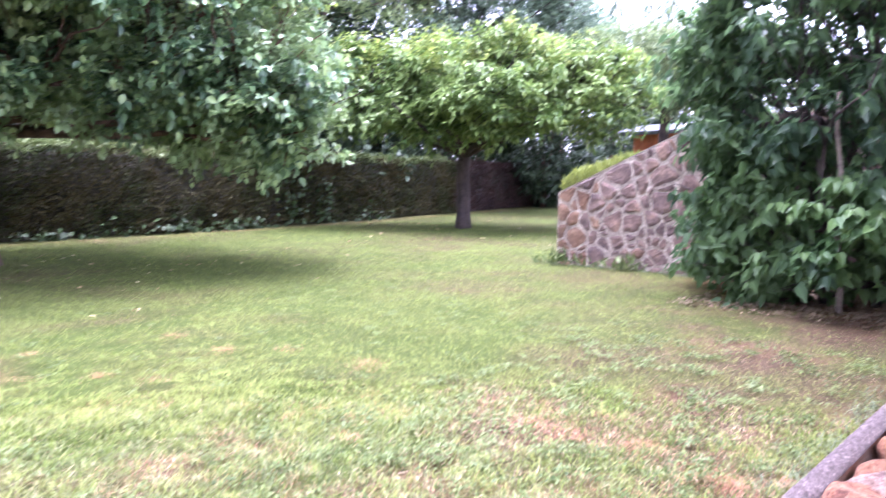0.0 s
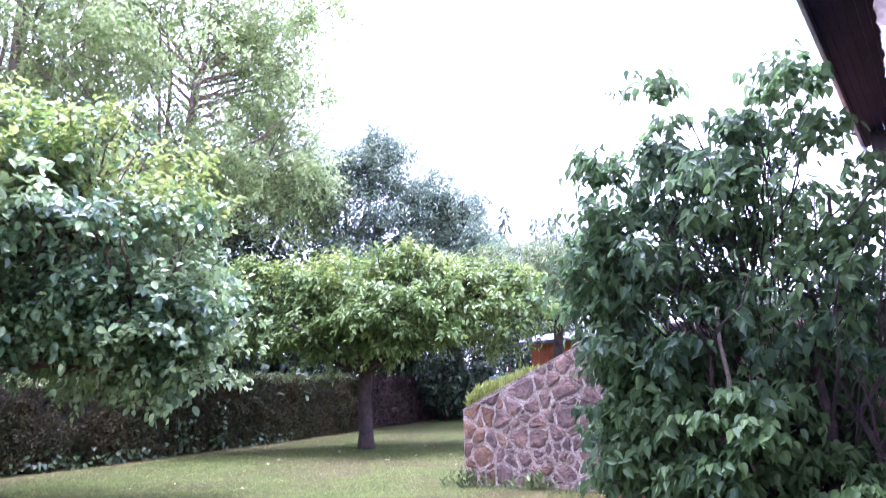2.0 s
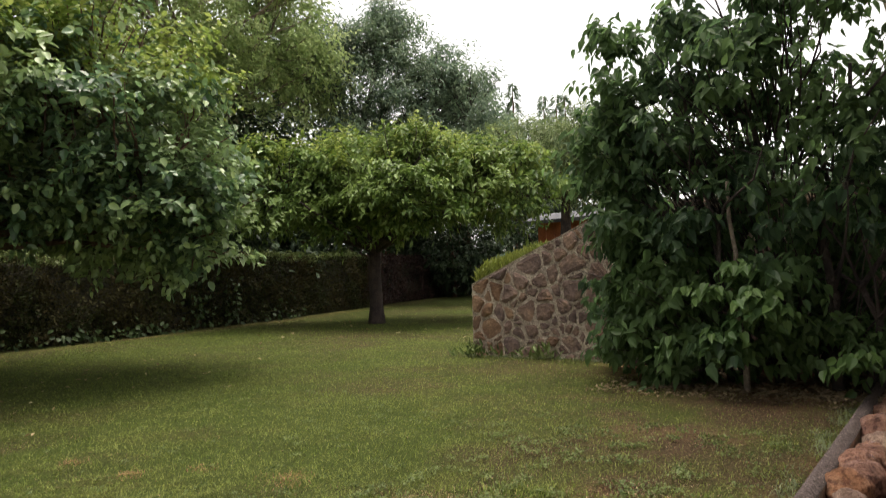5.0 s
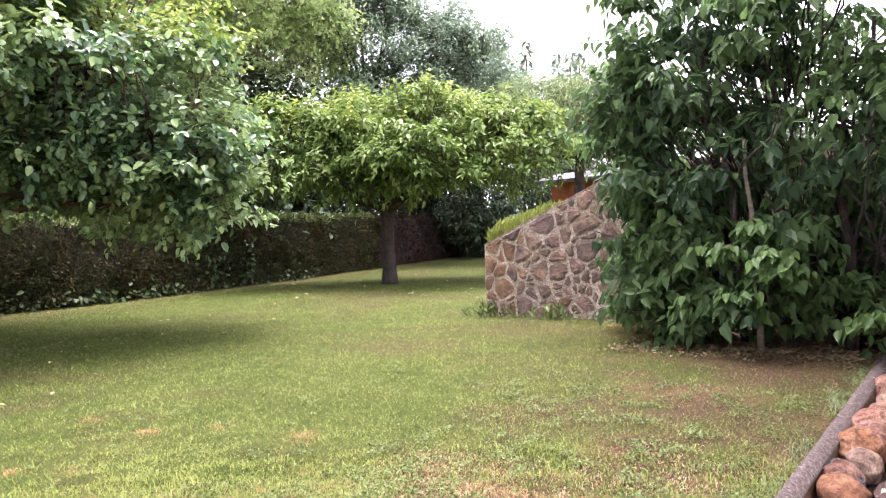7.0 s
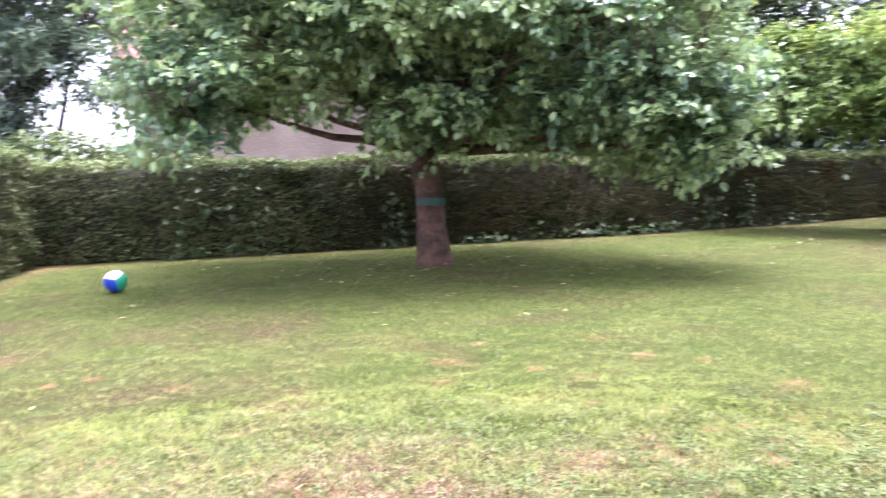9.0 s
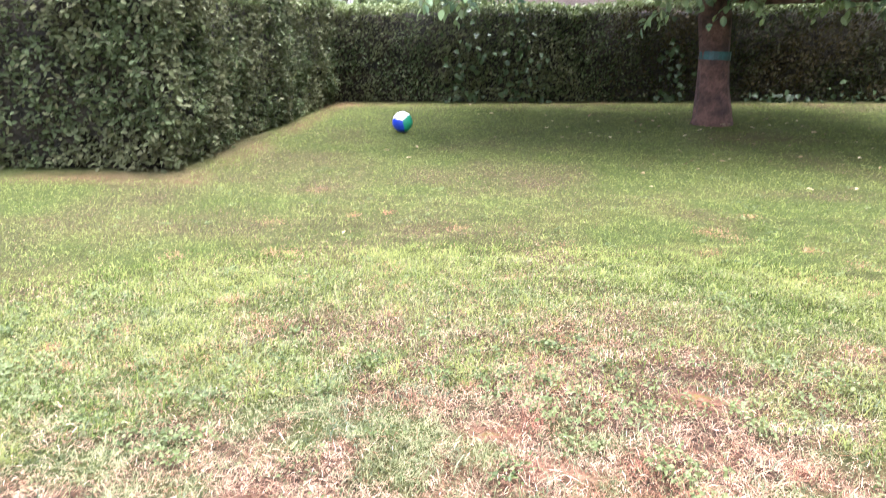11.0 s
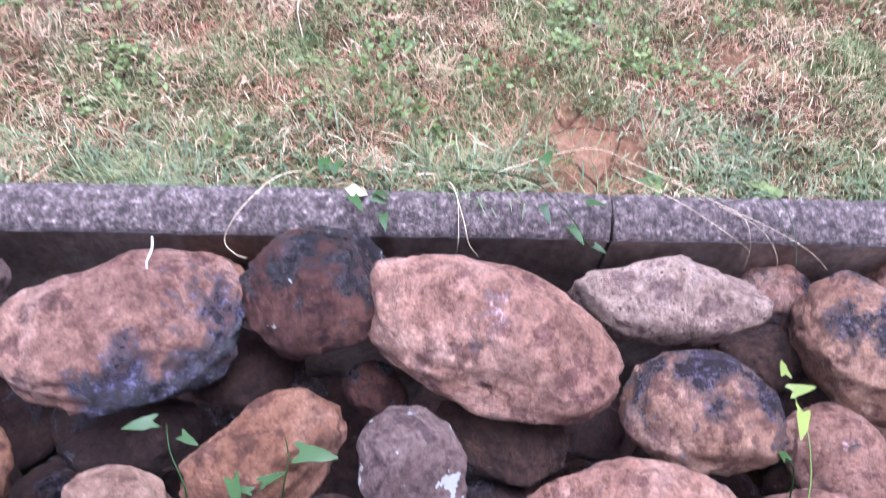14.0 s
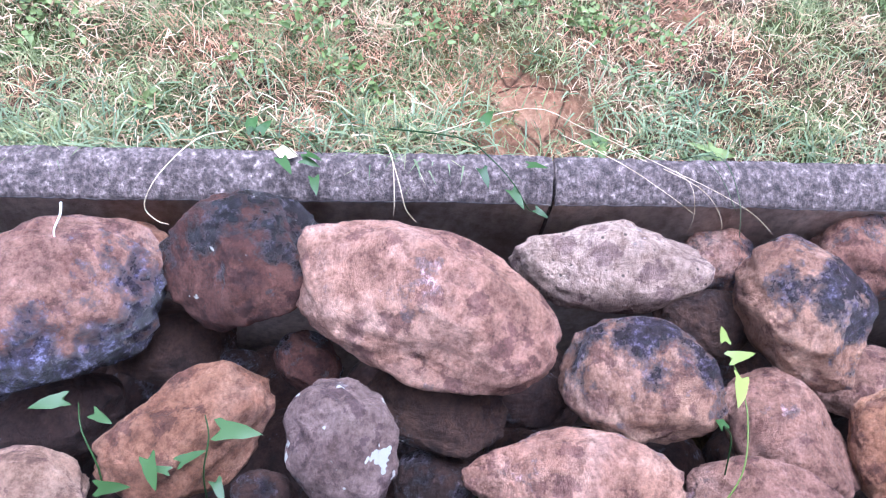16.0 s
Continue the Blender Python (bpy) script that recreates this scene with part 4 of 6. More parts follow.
    stone((0.391, -0.119, -0.110), (0.071, 0.052, 0.047), (17, 6, 91), 28, "rock_shaded", "small grey stone deep in the trench")
    stone((0.364, 0.081, -0.170), (0.105, 0.087, 0.078), (18, -6, 88), 22, "rock_shaded", "dark stone deep in the trench")
    stone((0.252, 0.204, -0.160), (0.110, 0.085, 0.076), (25, -13, 85), 19, "rock_shaded", "dark brown stone wedged below larger ones")
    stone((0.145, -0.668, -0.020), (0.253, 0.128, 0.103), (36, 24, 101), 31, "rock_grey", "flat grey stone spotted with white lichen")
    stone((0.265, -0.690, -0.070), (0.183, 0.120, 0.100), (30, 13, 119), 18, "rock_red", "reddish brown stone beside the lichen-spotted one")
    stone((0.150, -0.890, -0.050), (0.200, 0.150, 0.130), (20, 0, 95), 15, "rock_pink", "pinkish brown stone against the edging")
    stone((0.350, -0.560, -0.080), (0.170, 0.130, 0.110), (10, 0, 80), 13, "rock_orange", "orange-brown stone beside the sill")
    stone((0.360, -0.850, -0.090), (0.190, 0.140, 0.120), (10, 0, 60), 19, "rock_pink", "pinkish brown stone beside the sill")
    rng = np.random.default_rng(77)
    keys = ["rock_pink", "rock_orange", "rock_grey", "rock_red", "rock_pink", "rock_pale"]
    words = {"rock_pink": "pinkish brown stone piled in the trench", "rock_orange": "orange-brown stone piled in the trench", "rock_grey": "greyish stone with lichen piled in the trench", "rock_red": "reddish stone with dark crust piled in the trench", "rock_pale": "pale beige stone piled in the trench", "rock_shaded": "deep trench stone with the gap shade in its colour"}
    for y0, y1 in ((-2.4, -1.0), (0.86, 5.6)):
        y = y0
        while y < y1:
            for x in (0.15, 0.34):
                s = rng.uniform(0.15, 0.23)
                k = keys[rng.integers(6)]
                yy = y + rng.uniform(-0.05, 0.05)
                stone((x + rng.uniform(-0.03, 0.03), yy, float(edge_z(yy)) - 0.05 - 0.03 * (x > 0.2) + rng.uniform(-0.02, 0.02)), (s * rng.uniform(0.75, 1.0), s * rng.uniform(0.95, 1.35), s * 0.8), (rng.uniform(-15, 15), rng.uniform(0, 18), rng.uniform(-40, 40)), 11 + int(rng.integers(21)), k, words[k], False)
            y += rng.uniform(0.17, 0.22)
    # Bottom fill stones, their colour carrying the dark of the gaps.
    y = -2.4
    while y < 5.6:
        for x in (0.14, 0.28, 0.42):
            k = "rock_shaded"
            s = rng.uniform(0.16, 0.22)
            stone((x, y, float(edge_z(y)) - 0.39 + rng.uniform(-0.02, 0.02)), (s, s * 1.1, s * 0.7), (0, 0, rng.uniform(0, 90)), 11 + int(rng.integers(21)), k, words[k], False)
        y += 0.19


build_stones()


# ---- house at the camera's window ----
def build_house():
    h = empty("house", (0.575, 0, -0.7), "white roughcast house with a deep dark eave", "house", kind="structure")
    o = Vector((0.575, 0, -0.7))

    def hb(name, lo, hi, mat, label="", bevel=0.0):
        return boxed(name, Vector(lo) - o, Vector(hi) - o, M[mat], h, label, bevel)
    bm = bmesh.new()
    # roughcast facade beyond the window, with a lumpy corner
    ys, zs = [1.35 + 0.01 * i for i in range(12)] + [1.5, 1.7, 2.2, 3, 5, 7.4], [-0.7, 0.0] + [0.4 + 0.012 * i for i in range(180)] + [2.8, 3.28]
    grid = []
    for xx, yy in [(0.93 - 0.01 * i, 1.35) for i in range(36)] + [(0.575, y) for y in ys]:
        col = []
        for z in zs:
            k = 0.007 if yy < 1.45 else 0.0
            q = Vector((xx, yy, z)) * 60
            a, b = noise.noise(q), noise.noise(q + Vector((9, 0, 0)))
            col.append(bm.verts.new(Vector((xx - (abs(a) * k * 1.8 if xx < 0.6 else 0), yy - (abs(b) * k * 1.4), z)) - o))
        grid.append(col)
    for a, b in zip(grid, grid[1:]):
        for i in range(len(zs) - 1):
            f = bm.faces.new((a[i], a[i + 1], b[i + 1], b[i]))
            f.material_index = int(zs[i] > 1.55 and a[i].co.y + o.y < 1.46)
    bmesh.ops.recalc_face_normals(bm, faces=bm.faces)
    part("facade", bm, M["render_white"], h, "white roughcast facade with beige plaster above its lumpy corner").data.materials.append(M["render_beige"])
    hb("jamb_core", (0.6, 1.36, -0.7), (0.95, 7.35, 3.28), "plaster")
    hb("parapet", (0.575, -3.2, -0.7), (0.95, 1.35, 0.069), "render_white", "white roughcast parapet below the granite sill")
    # unseen terrace added behind the parapet, roofless so sky reaches the facade corner
    hb("unseen_terrace_floor", (0.95, -3.2, -0.72), (3.6, 1.35, -0.62), "mortar")
    hb("unseen_terrace_wall", (3.6, -3.4, -0.7), (3.9, 4.2, 3.28), "render_white")
    hb("unseen_terrace_wall", (0.95, 1.35, -0.7), (3.6, 1.6, 3.28), "render_white")
    hb("unseen_terrace_wall", (0.575, -3.4, -0.7), (3.6, -3.2, 0.9), "render_white")
    # eave
    n = 8
    for i in range(n):
        x0, x1 = 0.15 + 0.45 * i / n, 0.15 + 0.45 * (i + 1) / n - 0.004
        hb("soffit_board", (x0, 2.3, 3.3), (x1, 7.5, 3.325), "soffit_wood")
    hb("fascia", (0.13, 2.3, 3.28), (0.149, 7.5, 3.42), "soffit_wood")
    bm = bmesh.new()
    tube(bm, [Vector((0.112, 2.25, 3.32)) - o, Vector((0.112, 7.52, 3.31)) - o], [0.02, 0.02], 10)
    part("gutter", bm, M["zinc"], h, "thin zinc gutter along the eave")
    # pantiles with a wavy end
    bm = bmesh.new()
    rows = []
    for j in range(2):
        y = (2.3, 7.56)[j]
        rows.append([bm.verts.new(Vector((0.1 + 0.03 * i, y, 3.4 + 0.45 * 0.03 * i + 0.018 * math.sin(i * 1.3))) - o) for i in range(60)])
    for i in range(59):
        bm.faces.new((rows[0][i], rows[0][i + 1], rows[1][i + 1], rows[1][i]))
    r = bmesh.ops.extrude_face_region(bm, geom=list(bm.faces))
    for v in r["geom"]:
        if isinstance(v, bmesh.types.BMVert):
            v.co.z += 0.03
    bmesh.ops.recalc_face_normals(bm, faces=bm.faces)
    part("roof", bm, M["roof_tile"], h)
    hb("roof_back", (0.9, 2.3, 3.3), (4.9, 7.4, 3.45), "roof_tile")
    bm = bmesh.new()
    tube(bm, [Vector(p) - o for p in ((0.11, 7.46, 3.31), (0.12, 7.45, 3.24), (0.2, 7.4, 3.16), (0.28, 7.3, 3.12))], [0.03] * 4, 10)
    smooth(part("rain_pipe", bm, M["white_pipe"], h, "white plastic swan-neck rain pipe"))
    hb("post", (0.26, 7.2, -0.7), (0.38, 7.34, 3.3), "dark_wood", "dark timber post under the eave end", 0.008)
    hb("post_bracket", (0.2, 7.1, 3.12), (0.5, 7.36, 3.3), "dark_wood", "", 0.008)


build_house()
sill = boxed("window_sill", (-0.1, -3.1, -0.03), (0.39, 1.34, 0.0), M["granite"], None, "", 0.004)
sill.matrix_world = pose(0.57, 0.0, 0.1, 0, 0, 0)
tagged(sill, "polished white granite sill on the parapet with dark speckles", "sill", kind="structure")


# ---- stone wing wall ----
def clip_poly(poly, px, py, nx, ny):
    out = []
    for (x0, y0), (x1, y1) in zip(poly, poly[1:] + poly[:1]):
        d0, d1 = (x0 - px) * nx + (y0 - py) * ny, (x1 - px) * nx + (y1 - py) * ny
        if d0 <= 0:
            out.append((x0, y0))
        if (d0 < 0 < d1) or (d1 < 0 < d0):
            s = d0 / (d0 - d1)
            out.append((x0 + (x1 - x0) * s, y0 + (y1 - y0) * s))
    return out


def build_wing_wall():
    Y = 6.4
    w = empty("garden_wall", (-1.6, Y, 0.25), "purplish rubble stone garden wall with a sloping top", "stone wall", kind="structure")
    o = Vector((-1.6, Y, 0.25))
    prof = [(-3.65, 0.1), (0.57, 0.1), (0.57, 1.72), (-2.05, 1.72), (-3.65, 1.05)]
    bm = bmesh.new()
    fr = [bm.verts.new(Vector((x, Y, z)) - o) for x, z in prof]
    bk = [bm.verts.new(Vector((x, Y + 0.36, z)) - o) for x, z in prof]
    bm.faces.new(fr), bm.faces.new(bk[::-1])
    for i in range(5):
        bm.faces.new((fr[i], bk[i], bk[(i + 1) % 5], fr[(i + 1) % 5]))
    bmesh.ops.recalc_face_normals(bm, faces=bm.faces)
    part("wall_core", bm, M["mortar"], w, "pale pinkish lime mortar")
    bm = bmesh.new()
    pts = [(-3.655, 1.052), (-2.05, 1.722), (0.57, 1.722)]
    for a, b in zip(pts, pts[1:]):
        q = [bm.verts.new(Vector((x, y, z)) - o) for y in (Y - 0.006, Y + 0.37) for x, z in (a, b, (b[0], b[1] + 0.006), (a[0], a[1] + 0.006))]
        for f in ((0, 1, 2, 3), (7, 6, 5, 4), (0, 4, 5, 1), (3, 2, 6, 7), (0, 3, 7, 4), (1, 5, 6, 2)):
            bm.faces.new([q[i] for i in f])
    bmesh.ops.recalc_face_normals(bm, faces=bm.faces)
    part("coping", bm, M["mortar"], w, "thin pale mortar capping")
    rng = np.random.default_rng(5)
    sites = []
    tries = 0
    while len(sites) < 300 and tries < 12000:
        tries += 1
        x, z = rng.uniform(-3.62, 0.55), rng.uniform(0.15, 1.7)
        if z > 1.05 + (x + 3.65) * 0.42 - 0.03:
            continue
        r = rng.choice([0.06, 0.08, 0.11, 0.15, 0.2])
        if all((x - a) ** 2 + ((z - b) * 1.25) ** 2 > ((r + c) * 0.52) ** 2 for a, b, c in sites):
            sites.append((x, z, r))
    for x, z, r in sites:
        poly = [(-3.645, 0.12), (0.56, 0.12), (0.56, 1.71), (-2.06, 1.71), (-3.645, 1.04)]
        for a, b, c in sites:
            if (a, b) != (x, z) and abs(a - x) < 0.8:
                nx, ny = a - x, b - z
                d = math.hypot(nx, ny)
                s = 0.5 + 0.5 * (r * r - c * c) / (d * d)
                s = min(max(s, 0.2), 0.8)
                g = rng.uniform(0.002, 0.019) / d
                poly = clip_poly(poly, x + nx * (s - g), z + ny * (s - g), nx, ny)
                if len(poly) < 3:
                    break
        if len(poly) < 3:
            continue
        rnd = poly
        for cut in (0.18, 0.25):
            soft_ring = []
            for i, p in enumerate(rnd):
                for k in (rnd[i - 1], rnd[(i + 1) % len(rnd)]):
                    u = cut + rng.uniform(-0.07, 0.07)
                    soft_ring.append((p[0] * (1 - u) + k[0] * u, p[1] * (1 - u) + k[1] * u))
            rnd = soft_ring
        cx, cz = np.mean([p[0] for p in rnd]), np.mean([p[1] for p in rnd])
        bm = bmesh.new()
        depth = rng.uniform(0.006, 0.022)
        rnd = [(p[0] + rng.normal(0, 0.004), p[1] + rng.normal(0, 0.004)) for p in rnd]
        rings = []
        for shrink, out in ((1.0, 0.012), (0.93, -depth * 0.6), (0.6, -depth * 1.1)):
            rings.append([bm.verts.new(((p[0] - cx) * shrink, out + rng.normal(0, 0.0025), (p[1] - cz) * shrink)) for p in rnd])
        for ra, rb in zip(rings, rings[1:]):
            for i in range(len(rnd)):
                j = (i + 1) % len(rnd)
                bm.faces.new((ra[i], ra[j], rb[j], rb[i]))
        bm.faces.new(rings[-1])
        bmesh.ops.recalc_face_normals(bm, faces=bm.faces)
        s = part("stone", bm, M["wall_ochre" if rng.random() < (0.45 if x < -3.2 else 0.06) else "wall_stone"], w)
        s.location = Vector((cx, Y, cz)) - o
    # dark arched hatch beside the trench
    bm = bmesh.new()
    arch = [(-0.13, 0.2), (0.45, 0.2), (0.45, 0.5)] + [(0.16 + 0.29 * math.cos(a), 0.5 + 0.18 * math.sin(a)) for a in np.linspace(0.2, math.pi - 0.2, 9)] + [(-0.13, 0.5)]
    fr = [bm.verts.new(Vector((x, Y - 0.045, z)) - o) for x, z in arch]
    bk = [bm.verts.new(Vector((x, Y - 0.005, z)) - o) for x, z in arch]
    bm.faces.new(fr)
    for i in range(len(arch)):
        j = (i + 1) % len(arch)
        bm.faces.new((fr[i], bk[i], bk[j], fr[j]))
    bmesh.ops.recalc_face_normals(bm, faces=bm.faces)
    part("hatch", bm, M["iron"], w, "dark arched metal hatch")
    # low yellow-green cushion plant on the wall's low end
    rng = np.random.default_rng(8)
    n = 4200
    x = rng.uniform(-3.66, -2.85, n)
    y = rng.uniform(Y + 0.06, Y + 0.5, n)
    z = 1.07 + (x + 3.65) * 0.25 + rng.uniform(0, 0.16, n) * np.clip((x + 3.72) * 6, 0, 1)
    pos = np.stack([x, y, z], 1)
    ax = np.stack([rng.normal(0, 0.5, n), rng.normal(0, 0.5, n), np.ones(n)], 1)
    c = leaves("cushion_plant", pos, ax, rng.normal(0, 1, (n, 3)), np.full(n, 0.07), np.full(n, 0.024), M["sedum"], None, SLIM)
    tagged(c, "yellow-green cushion plant growing on the wall top", "plant")
    bm = bmesh.new()
    box(bm, (-3.62, Y + 0.37, 0.2), (0.57, Y + 1.6, 1.02))
    tagged(part("raised_bed", bm, M["core"], None), "dark earth of the raised bed behind the wall", "flower bed", kind="structure")


build_wing_wall()


# ---- hedges ----
def hedge(name, label, path, height, depth, seed, density=900, face="hedge_shaded_leaf", crest="hedge_lit_top_leaf", lit_run=0.0):
    """path: front line (x, y) of the face; the body lies to the left of its run."""
    rng = np.random.default_rng(seed)
    path = np.array(path, float)
    seg = np.diff(path, axis=0)
    ln = np.hypot(*seg.T)
    cum = np.concatenate([[0], np.cumsum(ln)])
    org = np.array([*path[0], ground_z(*path[0])])
    top = empty(name, org, label, "hedge")

    def spot(s):
        x, y = np.interp(s, cum, path[:, 0]), np.interp(s, cum, path[:, 1])
        i = np.clip(np.searchsorted(cum, s) - 1, 0, len(seg) - 1)
        d = seg[i] / ln[i][:, None]
        return np.stack([x, y], 1), np.stack([-d[:, 1], d[:, 0]], 1)
    S = np.arange(0, cum[-1] + 0.1, 0.3)
    S[-1] = cum[-1]
    q, nn = spot(S)
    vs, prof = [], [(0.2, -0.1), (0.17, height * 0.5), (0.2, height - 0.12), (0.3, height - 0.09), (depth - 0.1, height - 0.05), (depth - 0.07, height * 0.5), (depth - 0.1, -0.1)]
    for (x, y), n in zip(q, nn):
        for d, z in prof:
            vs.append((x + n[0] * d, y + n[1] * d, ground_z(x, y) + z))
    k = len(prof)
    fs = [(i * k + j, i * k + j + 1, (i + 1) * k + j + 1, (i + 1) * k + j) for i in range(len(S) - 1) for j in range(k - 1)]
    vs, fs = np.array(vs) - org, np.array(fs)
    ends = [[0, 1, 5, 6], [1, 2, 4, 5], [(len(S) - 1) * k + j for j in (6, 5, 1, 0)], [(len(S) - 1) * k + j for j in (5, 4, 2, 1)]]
    # Solid near-black filler: inner branches and the shade between them in one colour.
    array_mesh("dark_core", vs, np.concatenate([fs, np.array(ends)]), M["core"], top)

    def cover(n, fn, mat, size, out):
        p, nrm = fn(n)
        b = (hash_noise(p, 1.1, seed) - 0.5) * 0.14 + (hash_noise(p, 3.5, seed + 1) - 0.5) * 0.1 + (hash_noise(p, 8.0, seed + 2) - 0.62) * 0.13
        keep = rng.random(len(p)) < np.clip(0.25 + 1.1 * hash_noise(p, 2.4, seed + 3), 0, 1)
        p = p + nrm * (b + rng.normal(0, 0.03, len(p)))[:, None]
        p, nrm = p[keep], nrm[keep]
        m = len(p)
        ax = nrm * 0.6 + rng.normal(0, 0.7, (m, 3)) + [0, 0, -0.15]
        fc = nrm + rng.normal(0, 0.45, (m, 3)) + [0, 0, 0.5]
        kk = rng.uniform(0.6, 1.4, m)
        tagged(leaves(out, p - org, ax, fc, size * kk, size * 0.62 * kk, mat, top), kind="stuff")

    def front(lo, hi):
        def fn(n):
            s = lo + (hi - lo) * rng.random(n) + (rng.normal(0, 0.35, n) if lo > 0 or hi < cum[-1] else 0)
            q, nn = spot(np.clip(s, 0, cum[-1]))
            z = rng.uniform(0.02, height, n)
            return np.stack([q[:, 0] + nn[:, 0] * 0.06, q[:, 1] + nn[:, 1] * 0.06, ground_z(q[:, 0], q[:, 1]) + z], 1), np.stack([-nn[:, 0], -nn[:, 1], 0 * z], 1)
        return fn

    def crown(n):
        s = rng.uniform(0, cum[-1], n)
        q, nn = spot(s)
        d = rng.uniform(0.02, depth, n)
        return np.stack([q[:, 0] + nn[:, 0] * d, q[:, 1] + nn[:, 1] * d, ground_z(q[:, 0], q[:, 1]) + height + 0 * d], 1), np.tile([0, 0, 1.0], (n, 1))

    def end(at):
        def fn(n):
            q, nn = spot(np.full(n, at))
            d = rng.uniform(0, depth, n)
            i = 0 if at == 0 else len(seg) - 1
            t = seg[i] / ln[i] * (-1 if at == 0 else 1)
            z = rng.uniform(0.02, height, n)
            return np.stack([q[:, 0] + nn[:, 0] * d, q[:, 1] + nn[:, 1] * d, ground_z(q[:, 0], q[:, 1]) + z], 1), np.tile([t[0], t[1], 0], (n, 1))
        return fn
    # Opening stretch paler as if lit; the rest carries crown shade in its leaves.
    if lit_run:
        cover(int(lit_run * height * density), front(0, lit_run), M["hedge_lit_green_leaf"], 0.044, "foliage")
    cover(int((cum[-1] - lit_run) * height * density), front(lit_run, cum[-1]), M[face], 0.044, "foliage")
    # Crest leaves default to a paler tone, the sky-lit top put into colour.
    cover(int(cum[-1] * depth * density), crown, M[crest], 0.05, "foliage")
    cover(int(depth * height * density), end(0.0), M[face], 0.044, "foliage")
    cover(int(depth * height * density), end(cum[-1]), M[face], 0.044, "foliage")
    return top, spot, org


HEDGE, hedge_spot, hedge_org = hedge("hedge", "long clipped brownish-green garden hedge with ivy patches", [(hedge_x(y), y) for y in (-2.5, 0, 2, 4, 6, 8, 10, 12, 13.4)], 1.23, 0.8, 21, 2700, lit_run=3.9)
hedge("hedge", "clipped purple-brown hedge continuing the long one", [(hedge_x(y), y) for y in (13.45, 15, 16.5, 18, 20)], 1.2, 0.8, 23, 2000, "copper_leaf", "copper_leaf")
hedge("hedge", "clipped green garden hedge turning a square corner", [(-4.2, -8.5), (-4.2, -5.0), (-4.2, -2.4), (-6.5, -2.4), (-9.2, -2.36)], 1.3, 0.9, 22, 3300, "hedge_lit_green_leaf")


def ivy():
    rng = np.random.default_rng(4)
    P = []
    for s, h, n, w in ((1.9, 1.1, 60, 0.15), (2.6, 0.9, 60, 0.2), (4.6, 0.9, 50, 0.12), (8.0, 0.2, 60, 0.4), (9.0, 0.2, 60, 0.4), (10.2, 1.0, 60, 0.15), (11.0, 0.9, 50, 0.12), (12.3, 0.3, 40, 0.4), (6.3, 0.15, 40, 0.4)):
        q, nn = hedge_spot(rng.normal(s, w, n))
        z = np.abs(rng.normal(0, h * 0.55, n))
        P.append(np.stack([q[:, 0] - nn[:, 0] * 0.06, q[:, 1] - nn[:, 1] * 0.06, ground_z(q[:, 0], q[:, 1]) + np.clip(z, 0.03, 1.2)], 1))
    P = np.concatenate(P)
    n = len(P)
    ax = rng.normal(0, 0.5, (n, 3)) + [0.5, 0, -0.5]
    ob = leaves("ivy", P, ax, rng.normal(0, 0.4, (n, 3)) + [0.8, 0, 0.6], rng.uniform(0.06, 0.11, n), rng.uniform(0.05, 0.09, n), M["ivy_leaf"], None, HEART)
    tagged(ob, "glossy ivy climbing over the hedge face", "ivy")


ivy()

# ---- trees ----
A1 = (-7.2, 2.07, 0.22)
